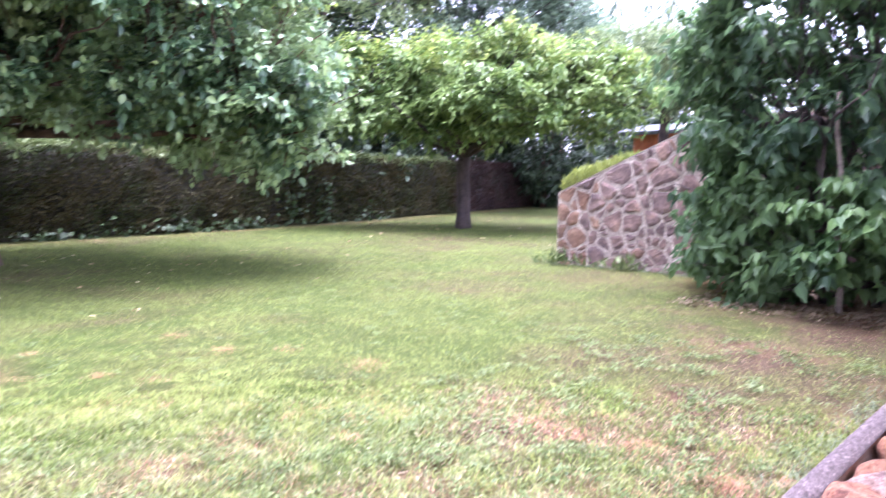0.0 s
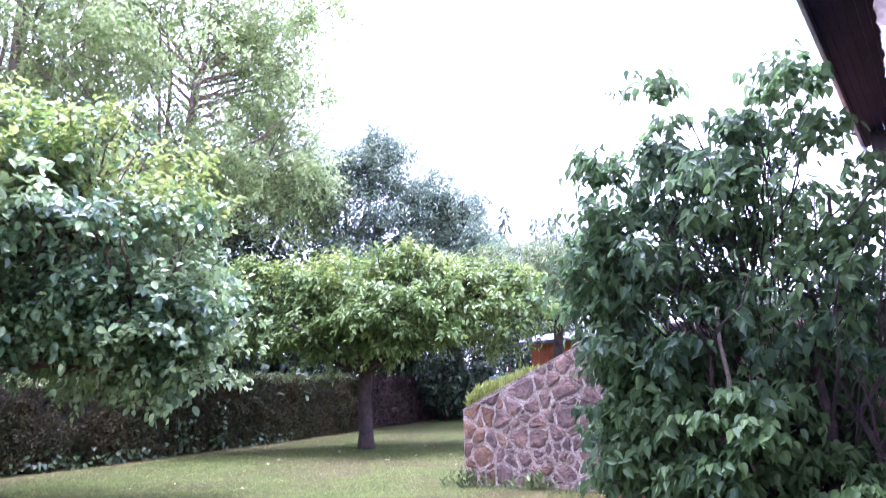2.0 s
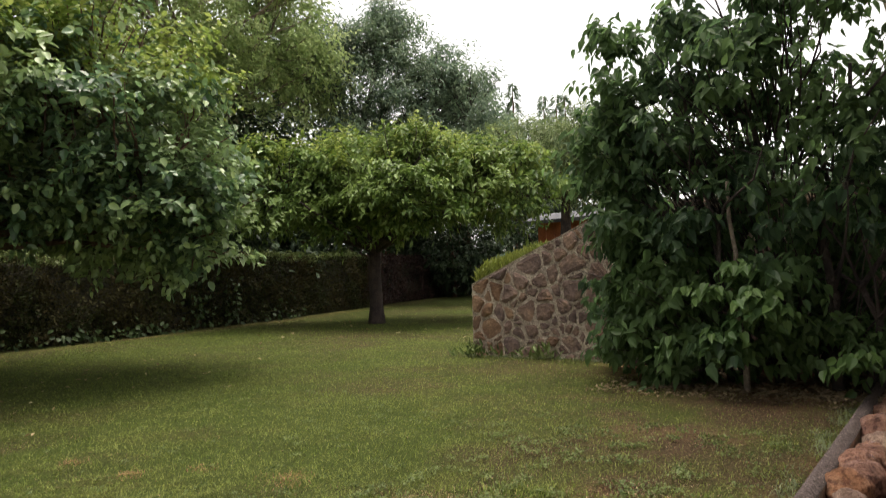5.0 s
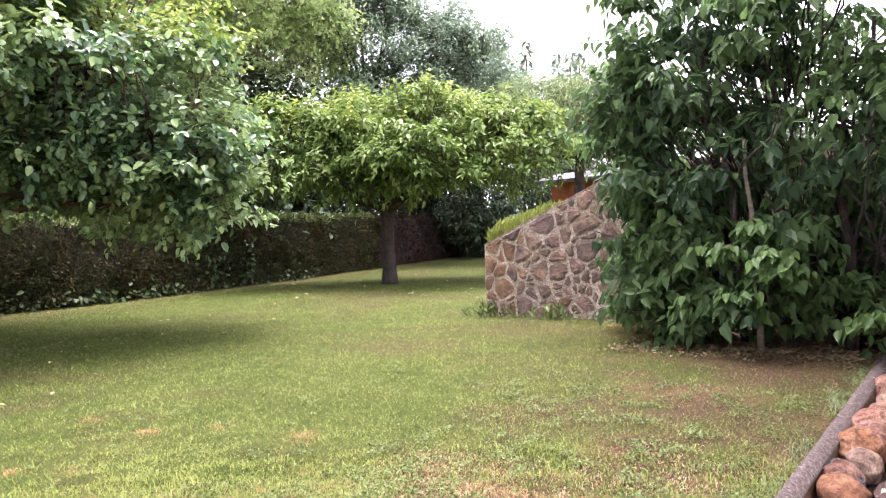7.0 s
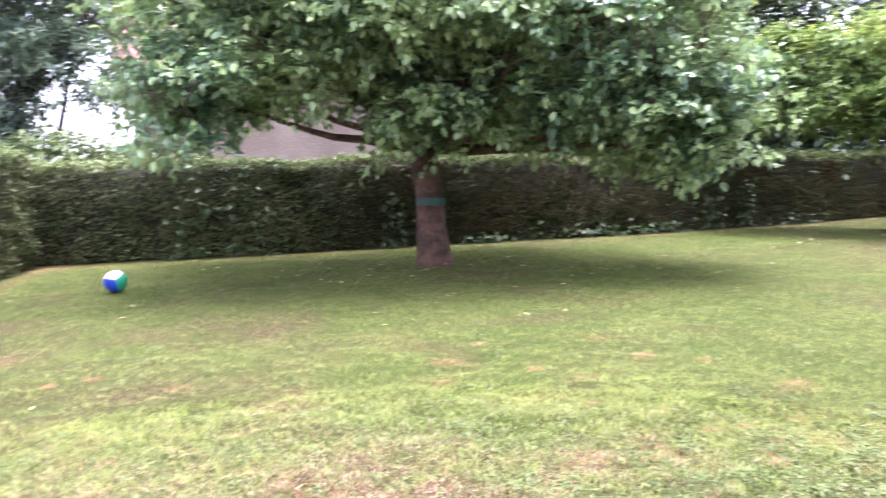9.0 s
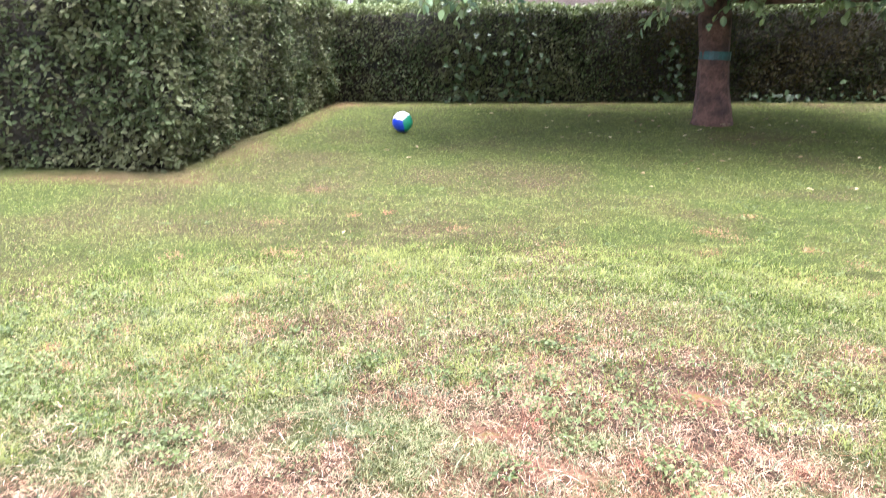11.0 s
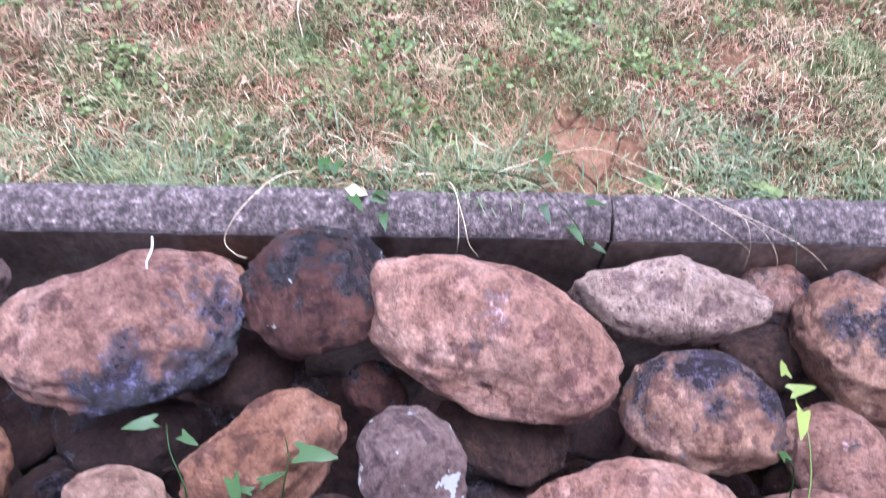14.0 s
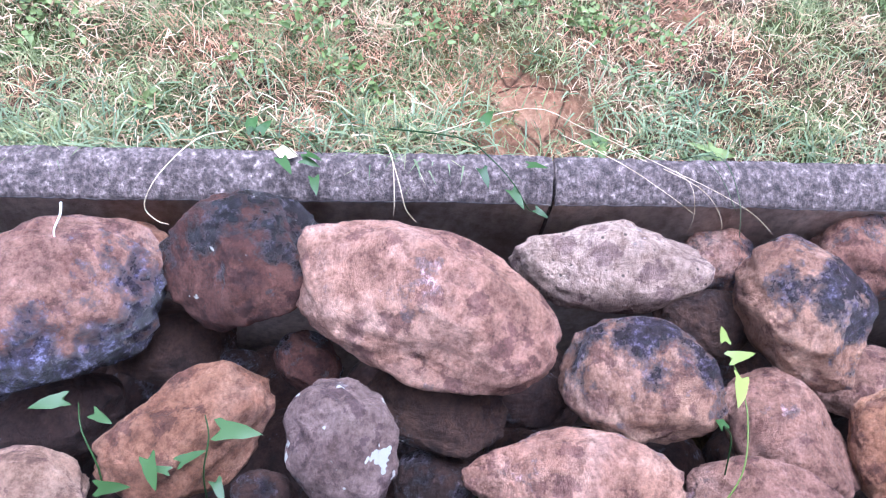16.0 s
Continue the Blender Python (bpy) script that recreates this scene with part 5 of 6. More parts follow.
apple = tree("apple_tree", "broad old apple tree with a dense low crown", A1,
     [(-7.2, 2.12, 0.1, 0.25), (-7.2, 2.11, 0.3, 0.2), (-7.19, 2.07, 0.6, 0.165), (-7.19, 2.04, 0.95, 0.15), (-7.2, 2.0, 1.3, 0.165), (-7.2, 1.95, 1.75, 0.105)],
     [(-7.0, 1.9, 3.0, 1.9, 2.2, 1.05, 2300), (-6.4, 0.0, 2.55, 1.2, 1.25, 0.85, 1150), (-6.5, -0.65, 1.75, 0.5, 0.5, 0.35, 110), (-6.0, 3.5, 2.45, 1.5, 1.5, 1.05, 1600), (-5.9, 1.7, 2.7, 1.2, 1.6, 0.7, 1150), (-8.0, 3.2, 2.6, 1.3, 1.6, 1.0, 800), (-5.3, 3.8, 1.8, 0.7, 0.6, 0.5, 240), (-5.35, 4.1, 1.5, 0.45, 0.45, 0.35, 170), (-8.2, 0.6, 2.5, 1.3, 1.5, 0.9, 750), (-5.9, 2.2, 1.8, 0.4, 0.5, 0.25, 80), (-6.1, -0.1, 1.8, 0.7, 0.5, 0.35, 190), (-5.8, 3.0, 1.8, 0.6, 0.6, 0.3, 130), (-6.9, 1.6, 2.05, 0.5, 0.6, 0.2, 110), (-5.7, 1.0, 2.5, 0.7, 0.8, 0.45, 300), (-7.6, 2.9, 1.95, 0.7, 0.8, 0.3, 160), (-6.1, 1.5, 1.72, 0.3, 0.3, 0.25, 60), (-6.2, 1.95, 1.5, 0.22, 0.25, 0.18, 34), (-6.2, 1.35, 1.38, 0.18, 0.2, 0.2, 22), (-6.1, 2.9, 1.6, 0.4, 0.5, 0.25, 90), (-6.0, 3.7, 1.5, 0.4, 0.5, 0.25, 90), (-5.9, 4.4, 1.5, 0.35, 0.4, 0.3, 90), (-6.0, 0.5, 1.85, 0.4, 0.35, 0.2, 60), (-6.0, -0.45, 1.5, 0.35, 0.3, 0.22, 50), (-5.9, 4.6, 2.0, 0.4, 0.35, 0.35, 90)],
     M["apple_leaf"], 0.08, 0.056, 11, 0.24, M["bark"], 31, ROUND, droop=0.25, gap=0.36, lift=0.3, freq=1.2, limbs=1, young=M["young_leaf"], young_share=0.7, under=(0.45, 1.2, 1.7, -6.2), tuft=0.34, inner=0.3)
bm = bmesh.new()
bmesh.ops.create_cone(bm, cap_ends=False, segments=20, radius1=0.158, radius2=0.156, depth=0.085, matrix=Matrix.Translation((0.01, -0.02, 0.7)))
part("grease_band", bm, M["band_green"], apple, "dark green grease band round the trunk")

A2 = (-7.65, 9.5, 0.57)
tree("apple_tree", "umbrella-shaped apple tree with bright yellow-green leaves", A2,
     [(-7.65, 9.5, 0.45, 0.16), (-7.65, 9.5, 0.8, 0.115), (-7.68, 9.5, 1.4, 0.105), (-7.65, 9.5, 2.0, 0.11)],
     [(-7.4, 9.7, 2.9, 1.6, 1.6, 0.75, 1050), (-8.8, 8.3, 2.7, 1.2, 1.1, 0.75, 800), (-6.1, 10.6, 2.7, 1.2, 1.2, 0.7, 700), (-6.7, 9.0, 2.45, 1.0, 1.0, 0.55, 450), (-7.9, 9.0, 2.3, 0.9, 0.9, 0.45, 300), (-6.6, 10.9, 3.0, 1.0, 1.0, 0.6, 350)],
     M["lime_leaf"], 0.115, 0.062, 11, 0.28, M["bark_dark"], 32, LANCE, droop=0.3, limbs=2, young=M["young_leaf"], young_share=0.35, tuft=0.36)

tree("ash_tree", "tall airy light-green tree beyond the hedge", (-13.6, 9.6, 0.7),
     [(-13.6, 9.6, 0.5, 0.2), (-13.5, 9.6, 3, 0.15), (-13.4, 9.7, 6, 0.11), (-13.2, 9.8, 9, 0.07)],
     [(-13.2, 9.8, 8.5, 2.6, 2.6, 2.6, 620), (-14.8, 7.4, 9.5, 2.6, 2.6, 3.0, 640), (-12.8, 10.4, 11.0, 1.9, 1.9, 2.2, 400), (-14.2, 9.0, 12.5, 2.6, 2.6, 2.0, 420), (-12.6, 11.4, 6.8, 1.8, 1.8, 1.2, 330), (-15.2, 6.4, 6.6, 2.2, 2.2, 2.0, 430), (-13.5, 8.8, 6.0, 1.9, 1.9, 1.4, 380), (-14.6, 7.8, 7.2, 1.8, 1.8, 1.8, 360), (-13.2, 12.6, 10.6, 1.1, 1.1, 0.9, 170), (-13.0, 13.3, 12.2, 1.3, 1.3, 0.9, 170), (-13.0, 12.6, 8.9, 1.2, 1.2, 0.7, 170), (-13.2, 11.6, 9.6, 1.3, 1.3, 1.0, 240), (-13.2, 8.0, 10.6, 1.6, 1.6, 1.4, 300), (-13.0, 6.6, 8.2, 1.4, 1.4, 1.3, 260), (-12.8, 11.3, 5.9, 1.1, 1.1, 0.9, 300), (-13.0, 12.6, 6.2, 1.1, 1.1, 1.0, 280)],
     M["ash_leaf"], 0.12, 0.07, 15, 0.6, M["grey_bark"], 33, OVAL, droop=0.15, limbs=4, twig_share=0.08, tuft=0.7, stems=9)
tree("ash_tree", "tall slim light-green tree beyond the hedge", (-14.3, 6.2, 0.6),
     [(-14.3, 6.2, 0.4, 0.18), (-14.2, 6.2, 4, 0.13), (-14.1, 6.3, 8, 0.08), (-14.0, 6.3, 11, 0.05)],
     [(-14.0, 6.0, 11.0, 2.2, 2.2, 2.6, 700), (-16.0, 4.0, 9.0, 2.4, 2.4, 2.6, 600)],
     M["ash_leaf"], 0.12, 0.07, 15, 0.6, M["grey_bark"], 34, OVAL, droop=0.15, limbs=4, twig_share=0.08, tuft=0.7, stems=9)
tree("walnut_tree", "rounded dark-green tree behind the hedge", (-13.2, 15.0, 0.9),
     [(-13.2, 15.0, 0.7, 0.25), (-13.2, 15.0, 2.5, 0.2), (-13.1, 15.0, 5, 0.14)],
     [(-13.0, 14.9, 6.6, 2.0, 2.0, 1.5, 900), (-12.3, 15.8, 8.6, 0.4, 0.4, 0.7, 90), (-12.6, 15.5, 7.9, 0.9, 0.9, 0.9, 300), (-14.0, 14.0, 7.6, 1.3, 1.3, 1.3, 420), (-14.8, 13.2, 6.4, 1.3, 1.3, 1.3, 400), (-11.4, 16.4, 6.8, 0.9, 0.9, 1.1, 350), (-10.6, 17.0, 6.0, 0.9, 0.9, 1.0, 260), (-11.0, 16.6, 5.0, 1.3, 1.3, 1.0, 300), (-12.6, 15.0, 4.9, 2.2, 2.2, 1.2, 500), (-12.6, 14.6, 3.9, 2.4, 2.0, 1.2, 600)],
     M["hazed_leaf"], 0.17, 0.08, 10, 0.55, M["bark_dark"], 35, SLIM, droop=0.1, lift=0.6, limbs=4, tuft=0.5)
tree("tree", "hazy grey-green tree far behind the hedge", (-13.3, 20.5, 1.0),
     [(-13.3, 20.5, 0.9, 0.2), (-13.2, 20.5, 3, 0.15), (-13.0, 20.4, 5, 0.1)],
     [(-13.0, 20.0, 6.4, 1.5, 1.5, 1.6, 500), (-11.6, 20.8, 5.6, 1.2, 1.2, 1.0, 300)],
     M["hazed_leaf"], 0.22, 0.1, 9, 0.6, M["bark"], 36, gap=0.33)
tree("willow_tree", "light-green feathery tree beyond the garden wall", (-7.4, 16.2, 0.8),
     [(-7.4, 16.2, 0.7, 0.16), (-7.4, 16.2, 2.2, 0.14), (-7.3, 16.1, 3.5, 0.1)],
     [(-7.9, 15.6, 4.2, 1.3, 1.3, 0.8, 500), (-6.4, 16.4, 4.3, 1.3, 1.3, 0.9, 500), (-9.4, 14.9, 3.9, 1.1, 1.1, 0.8, 350), (-5.2, 17.2, 4.2, 1.2, 1.2, 1.0, 300), (-6.9, 15.9, 4.1, 1.1, 1.1, 0.6, 300), (-6.0, 16.0, 3.9, 0.9, 0.9, 0.6, 240), (-6.7, 15.8, 3.45, 1.2, 0.8, 0.3, 200)],
     M["willow_leaf"], 0.15, 0.055, 10, 0.4, M["bark_dark"], 37, SLIM, limbs=2, tuft=0.42)


def shrub_belt():
    spots = [(-12.2, 4.6, 2.1), (-12.1, 6.4, 2.2), (-12.0, 8.3, 2.2), (-12.5, 10.4, 2.3), (-13.2, 12.3, 2.2), (-14.0, 17.0, 2.0), (-14.6, 20.0, 2.2), (-11.5, 23.0, 2.2), (-8.5, 24.0, 2.2), (-5, 24, 2.4), (-1.5, 22, 2.2), (1.5, 19, 2.0), (-12.2, 18.3, 1.5), (-12.9, 9.2, 2.9), (-13.0, 11.4, 2.8), (-13.4, 7.0, 2.8), (-15.5, -1.5, 0.9), (-14.5, -5.5, 1.1), (-3.5, 19.5, 2.0)]
    for i, (x, y, h) in enumerate(spots):
        z = float(ground_z(x, y))
        tree("shrub", "dense dark-green shrub behind the hedge", (x, y, z),
             [(x, y, z - 0.1, 0.09), (x, y, z + 0.5, 0.08), (x + 0.05, y, z + 1.0, 0.06)],
             [(x, y, z + h, 1.35, 1.5, h * 0.72, 430), (x + 0.3, y + 0.5, z + h * 0.7, 1.2, 1.2, h * 0.6, 200)],
             M["shrub_leaf"], 0.17, 0.1, 9, 0.45, M["bark"], 60 + i, gap=0.22, category="shrub", twig_share=0.03)


shrub_belt()


def spruce(x, y, h, seed):
    rng = np.random.default_rng(seed)
    z = float(ground_z(x, y))
    top = empty("spruce", (x, y, z), "pointed dark spruce on the skyline", "tree")
    bm = bmesh.new()
    tube(bm, [(0, 0, 0), (0, 0, h * 0.5), (0, 0, h)], [0.16, 0.09, 0.01], 6)
    part("trunk", bm, M["bark"], top)
    P, A, F = [], [], []
    for lev in np.linspace(0.12, 1.0, 44):
        r = ((1 - lev) * h * 0.2 + 0.1) * rng.uniform(0.6, 1.25)
        for k in range(9 if lev < 0.8 else 5):
            a = rng.uniform(0, 6.28)
            for s in np.linspace(0.15, 1, 6):
                P.append((math.cos(a) * r * s, math.sin(a) * r * s, lev * h - s * r * 0.35 + rng.normal(0, 0.04)))
                A.append((math.cos(a), math.sin(a), -0.5 + rng.normal(0, 0.3)))
                F.append((rng.normal(0, 0.3), rng.normal(0, 0.3), 1))
    n = len(P)
    tagged(leaves("crown", np.array(P), np.array(A), np.array(F), np.full(n, 0.26), np.full(n, 0.1), M["hazed_leaf"], top, SLIM), kind="stuff")


for i, (x, y, h) in enumerate([(-14.4, 26.0, 8.4), (-14.3, 28.5, 8.4), (-13.1, 27.3, 8.0), (-15.6, 27.5, 7.8), (-12.5, 26.9, 7.8), (-11.6, 28.5, 7.4)]):
    spruce(x, y, h, 90 + i)

tree("cedar_tree", "spreading dark tree behind the hedge corner", (-13.8, -3.75, 0.1),
     [(-13.8, -3.75, -0.1, 0.2), (-13.8, -3.75, 1.2, 0.16), (-13.78, -3.72, 1.9, 0.13), (-13.75, -3.7, 2.4, 0.1)],
     [(-13.7, -4.0, 3.4, 1.1, 1.4, 0.6, 480), (-13.3, -5.6, 2.9, 0.9, 1.0, 0.7, 420), (-13.9, -2.4, 4.2, 1.0, 1.5, 0.6, 600), (-13.6, -4.2, 4.8, 1.4, 2.4, 0.9, 900), (-13.7, -6.2, 4.6, 1.0, 1.2, 0.6, 260), (-13.6, -3.3, 2.6, 0.6, 0.6, 0.3, 110), (-13.2, -6.4, 2.1, 0.8, 0.9, 0.5, 220), (-13.8, -1.9, 2.7, 0.6, 0.6, 0.3, 110), (-13.5, -4.6, 2.1, 0.8, 1.1, 0.5, 300), (-13.5, -6.8, 3.3, 1.0, 1.2, 1.0, 200), (-13.4, -3.1, 3.3, 0.6, 0.7, 0.4, 160)],
     M["hazed_cedar_leaf"], 0.115, 0.06, 13, 0.38, M["bark_dark"], 41, OVAL, tuft=0.5, droop=0.1, freq=1.0, limbs=4, twig_share=0.05, stems=6)

tree("shrub", "light-green shrub showing over the hedge corner", (-12.6, -2.9, 0.1),
     [(-12.6, -2.9, 0.0, 0.07), (-12.6, -2.9, 0.5, 0.06), (-12.55, -2.85, 0.9, 0.05)],
     [(-12.5, -2.7, 1.3, 0.8, 1.3, 0.5, 420), (-12.6, -4.4, 1.2, 0.8, 1.0, 0.5, 300)],
     M["willow_leaf"], 0.12, 0.07, 9, 0.3, M["bark_dark"], 43, gap=0.25, category="shrub", twig_share=0.03)

# ---- lilac bush in front of the wall ----
def lilac():
    rng = np.random.default_rng(51)
    base = np.array((-0.55, 5.55, 0.24))
    top = empty("lilac_bush", base, "tall lilac bush with large dark heart-shaped leaves", "bush")
    for (x, y), (ex, ey, ez), r in (((-0.72, 5.35), (-0.745, 5.2, 1.66), 0.024), ((-0.9, 5.7), (-1.1, 5.5, 2.35), 0.03), ((-0.2, 5.6), (0.0, 5.5, 2.4), 0.04), ((-0.6, 5.8), (-0.7, 5.6, 2.4), 0.035), ((-1.1, 5.9), (-1.5, 5.7, 2.3), 0.03), ((-0.05, 5.6), (0.25, 5.3, 1.6), 0.03), ((-0.3, 5.9), (-0.2, 5.7, 2.3), 0.035), ((-0.75, 5.5), (-0.9, 5.2, 1.6), 0.025)):
        bm = bmesh.new()
        pl = bent((x - base[0], y - base[1], -0.05), np.array((ex, ey, ez)) - base, 0.06 if r != 0.024 else 0.02, 6, rng)
        tube(bm, pl, list(np.linspace(r, 0.012, 7)), 7)
        for k in range(6 if r != 0.024 else 0):
            p = np.array(pl[2 + k % 4])
            tube(bm, bent(p, p + rng.normal(0, 0.35, 3) + [0, -0.1, 0.35], 0.03, 3, rng), [0.013, 0.01, 0.007, 0.003], 5)
        smooth(part("stem", bm, M["grey_bark" if r == 0.024 else "bark_dark"], top))
    blobs = [(-0.8, 5.5, 2.1, 0.75, 0.6, 0.7, 520), (-0.25, 5.5, 2.4, 0.42, 0.45, 0.7, 420), (-1.25, 5.5, 1.7, 0.6, 0.5, 0.85, 400), (-0.95, 5.5, 1.1, 0.7, 0.35, 0.5, 300), (-0.35, 5.4, 1.6, 0.6, 0.4, 0.5, 260), (-1.02, 5.4, 2.85, 0.2, 0.2, 0.3, 110), (-0.75, 5.4, 2.75, 0.35, 0.25, 0.28, 120), (-1.1, 5.35, 3.2, 0.07, 0.07, 0.25, 34), (-0.22, 5.45, 3.05, 0.2, 0.2, 0.28, 60), (-0.2, 5.4, 3.34, 0.08, 0.08, 0.15, 16), (-0.06, 5.4, 2.95, 0.1, 0.1, 0.2, 24), (-1.6, 5.6, 1.9, 0.35, 0.4, 0.6, 150), (-1.55, 5.4, 2.5, 0.22, 0.2, 0.35, 120), (-1.58, 5.4, 2.85, 0.1, 0.1, 0.15, 34), (0.15, 5.5, 2.05, 0.25, 0.3, 0.3, 70), (-0.9, 5.15, 1.35, 0.4, 0.2, 0.45, 80), (-0.5, 5.1, 0.78, 0.3, 0.15, 0.22, 40), (-0.95, 5.15, 0.65, 0.3, 0.2, 0.25, 35), (0.05, 5.3, 0.5, 0.16, 0.12, 0.1, 14), (0.2, 5.2, 1.15, 0.14, 0.12, 0.14, 18), (0.12, 5.25, 1.6, 0.25, 0.15, 0.25, 50), (-1.35, 5.45, 0.8, 0.42, 0.3, 0.45, 210), (-1.0, 5.3, 0.6, 0.35, 0.25, 0.32, 100), (-1.2, 5.6, 0.5, 0.4, 0.25, 0.22, 70), (0.3, 5.75, 2.1, 0.35, 0.35, 0.35, 120), (0.0, 6.0, 1.05, 0.55, 0.2, 0.45, 240), (-0.3, 5.85, 0.75, 0.5, 0.2, 0.35, 170), (0.3, 5.8, 1.4, 0.25, 0.25, 0.35, 70), (-0.9, 5.95, 0.55, 0.65, 0.2, 0.28, 190), (-0.1, 6.05, 0.5, 0.5, 0.2, 0.25, 150), (-1.6, 5.8, 0.55, 0.3, 0.25, 0.3, 120), (-1.78, 6.0, 0.95, 0.2, 0.2, 0.4, 90), (-1.65, 5.6, 1.45, 0.3, 0.3, 0.45, 170), (-1.78, 5.6, 2.05, 0.2, 0.25, 0.4, 150), (-1.5, 5.65, 0.33, 0.3, 0.25, 0.13, 70), (-0.62, 5.0, 0.8, 0.22, 0.08, 0.16, 34), (-0.45, 4.98, 1.0, 0.1, 0.06, 0.08, 12), (-1.1, 5.3, 0.42, 0.35, 0.15, 0.16, 60), (-0.6, 5.35, 0.42, 0.3, 0.12, 0.14, 50), (-0.15, 5.45, 0.45, 0.3, 0.12, 0.14, 50)]
    blobs = [(*b[:6], int(b[6] * ((0.42 if b[0] > -0.6 else 0.48) if b[2] > 1.9 else 0.72))) for b in blobs]
    P, D = tufted_points(blobs, rng, 0.16, 8, 0.06)
    bare = (np.abs(P[:, 0] + 0.72) < 0.15) & (P[:, 1] < 5.32) & (np.abs(P[:, 2] - 1.2) < 0.32)
    thin = (np.abs(P[:, 2] - 1.72) < 0.28) & (P[:, 0] > -0.85) & (rng.random(len(P)) < 0.5)
    P, D = P[~(bare | thin)], D[~(bare | thin)]
    bm = bmesh.new()
    for i in rng.choice(len(P), 320, replace=False):
        s = np.array([-0.5 + 0.45 * (P[i][0] + 0.5), 5.6, max(0.4, P[i][2] - 0.7)])
        tube(bm, bent(s - base, P[i] + D[i] * 0.15 - base, 0.04, 3, rng), [0.009, 0.007, 0.005, 0.002], 4)
    tagged(smooth(part("twig", bm, M["bark_dark"], top)), kind="stuff")
    pos, ax, fc = sprays(P, D, rng, 7, 0.2, 0.35, 0.6)
    ax = ax + np.array([0, 0, -0.5]) + rng.normal(0, 0.35, ax.shape)
    fc = fc * np.array([1, 1, 0.75]) + rng.normal(0, 0.3, fc.shape)
    k = rng.uniform(0.65, 1.2, len(pos))
    near = np.argsort(pos[:, 1] + 0.4 * np.abs(pos[:, 2] - 1.2))
    rest = near[300:]
    fresh_p, fresh_d = tufted_points([(-0.54, 4.96, 0.76, 0.11, 0.06, 0.1, 44), (-0.84, 4.98, 0.86, 0.06, 0.05, 0.05, 12), (-0.72, 5.0, 0.62, 0.09, 0.06, 0.08, 22), (-0.02, 5.0, 0.42, 0.1, 0.06, 0.05, 12), (-0.66, 5.0, 0.98, 0.07, 0.05, 0.04, 14)], rng, 0.07, 6, 0.1)
    fp, fa, ff = sprays(fresh_p, fresh_d, rng, 5, 0.12, 0.3, 0.5)
    kk = rng.uniform(0.7, 1.1, len(fp))
    tagged(leaves("young_growth", fp - base, fa + [0, -0.2, -0.5], ff + [0, -0.6, 0], 0.085 * kk, 0.06 * kk, M["lilac_shoot"], top, LOBED), "fresh light-green leaves on a low front shoot", kind="stuff")
    tagged(leaves("foliage", pos[rest] - base, ax[rest], fc[rest] + [0, -0.35, 0], 0.092 * k[rest], 0.055 * k[rest], M["lilac_leaf"], top, LOBED), kind="stuff")
    one = leaves("leaf", np.zeros((1, 3)), np.array([[1.0, 0, 0]]), np.array([[0, 0, 1.0]]), [1.0], [0.62], M["lilac_leaf"], top, LOBED)
    me = one.data
    for j, i in enumerate(near[:300]):
        ob = one if j == 0 else new("leaf", me)
        ob.parent = top
        a = Vector(ax[i]).normalized()
        s = a.cross(Vector(fc[i]) + Vector((0, -0.35, 0))).normalized()
        u = s.cross(a)
        R = Matrix((a, -s, u)).transposed().to_4x4()
        ob.matrix_local = Matrix.Translation(Vector(pos[i] - base)) @ R @ Matrix.Scale(0.098 * k[i], 4)


lilac()


# ---- beyond the hedge: sheds and houses ----
def shed():
    top = empty("garden_shed", (-7.3, 18.6, 0.8), "orange-brown timber garden shed with a slate roof", "shed")
    n = 14
    for i in range(n):
        boxed("board", (-1.6 + 3.4 * i / n, -1.0, 0), (-1.6 + 3.4 * (i + 1) / n - 0.012, -0.96, 2.1), M["orange_wood"], top)
    boxed("body", (-1.58, -0.95, 0), (1.78, 1.2, 2.1), M["dark_wood"], top)
    bm = bmesh.new()
    v = [bm.verts.new(p) for p in ((-2.0, -1.4, 2.05), (2.1, -1.4, 2.05), (2.1, 0.2, 2.4), (-2.0, 0.2, 2.4), (-2.0, 1.7, 2.05), (2.1, 1.7, 2.05))]
    bm.faces.new((v[0], v[1], v[2], v[3])), bm.faces.new((v[3], v[2], v[5], v[4]))
    r = bmesh.ops.extrude_face_region(bm, geom=list(bm.faces))
    for q in r["geom"]:
        if isinstance(q, bmesh.types.BMVert):
            q.co.z += 0.09
    bmesh.ops.recalc_face_normals(bm, faces=bm.faces)
    part("roof", bm, M["slate"], top, "grey slate roof")


shed()


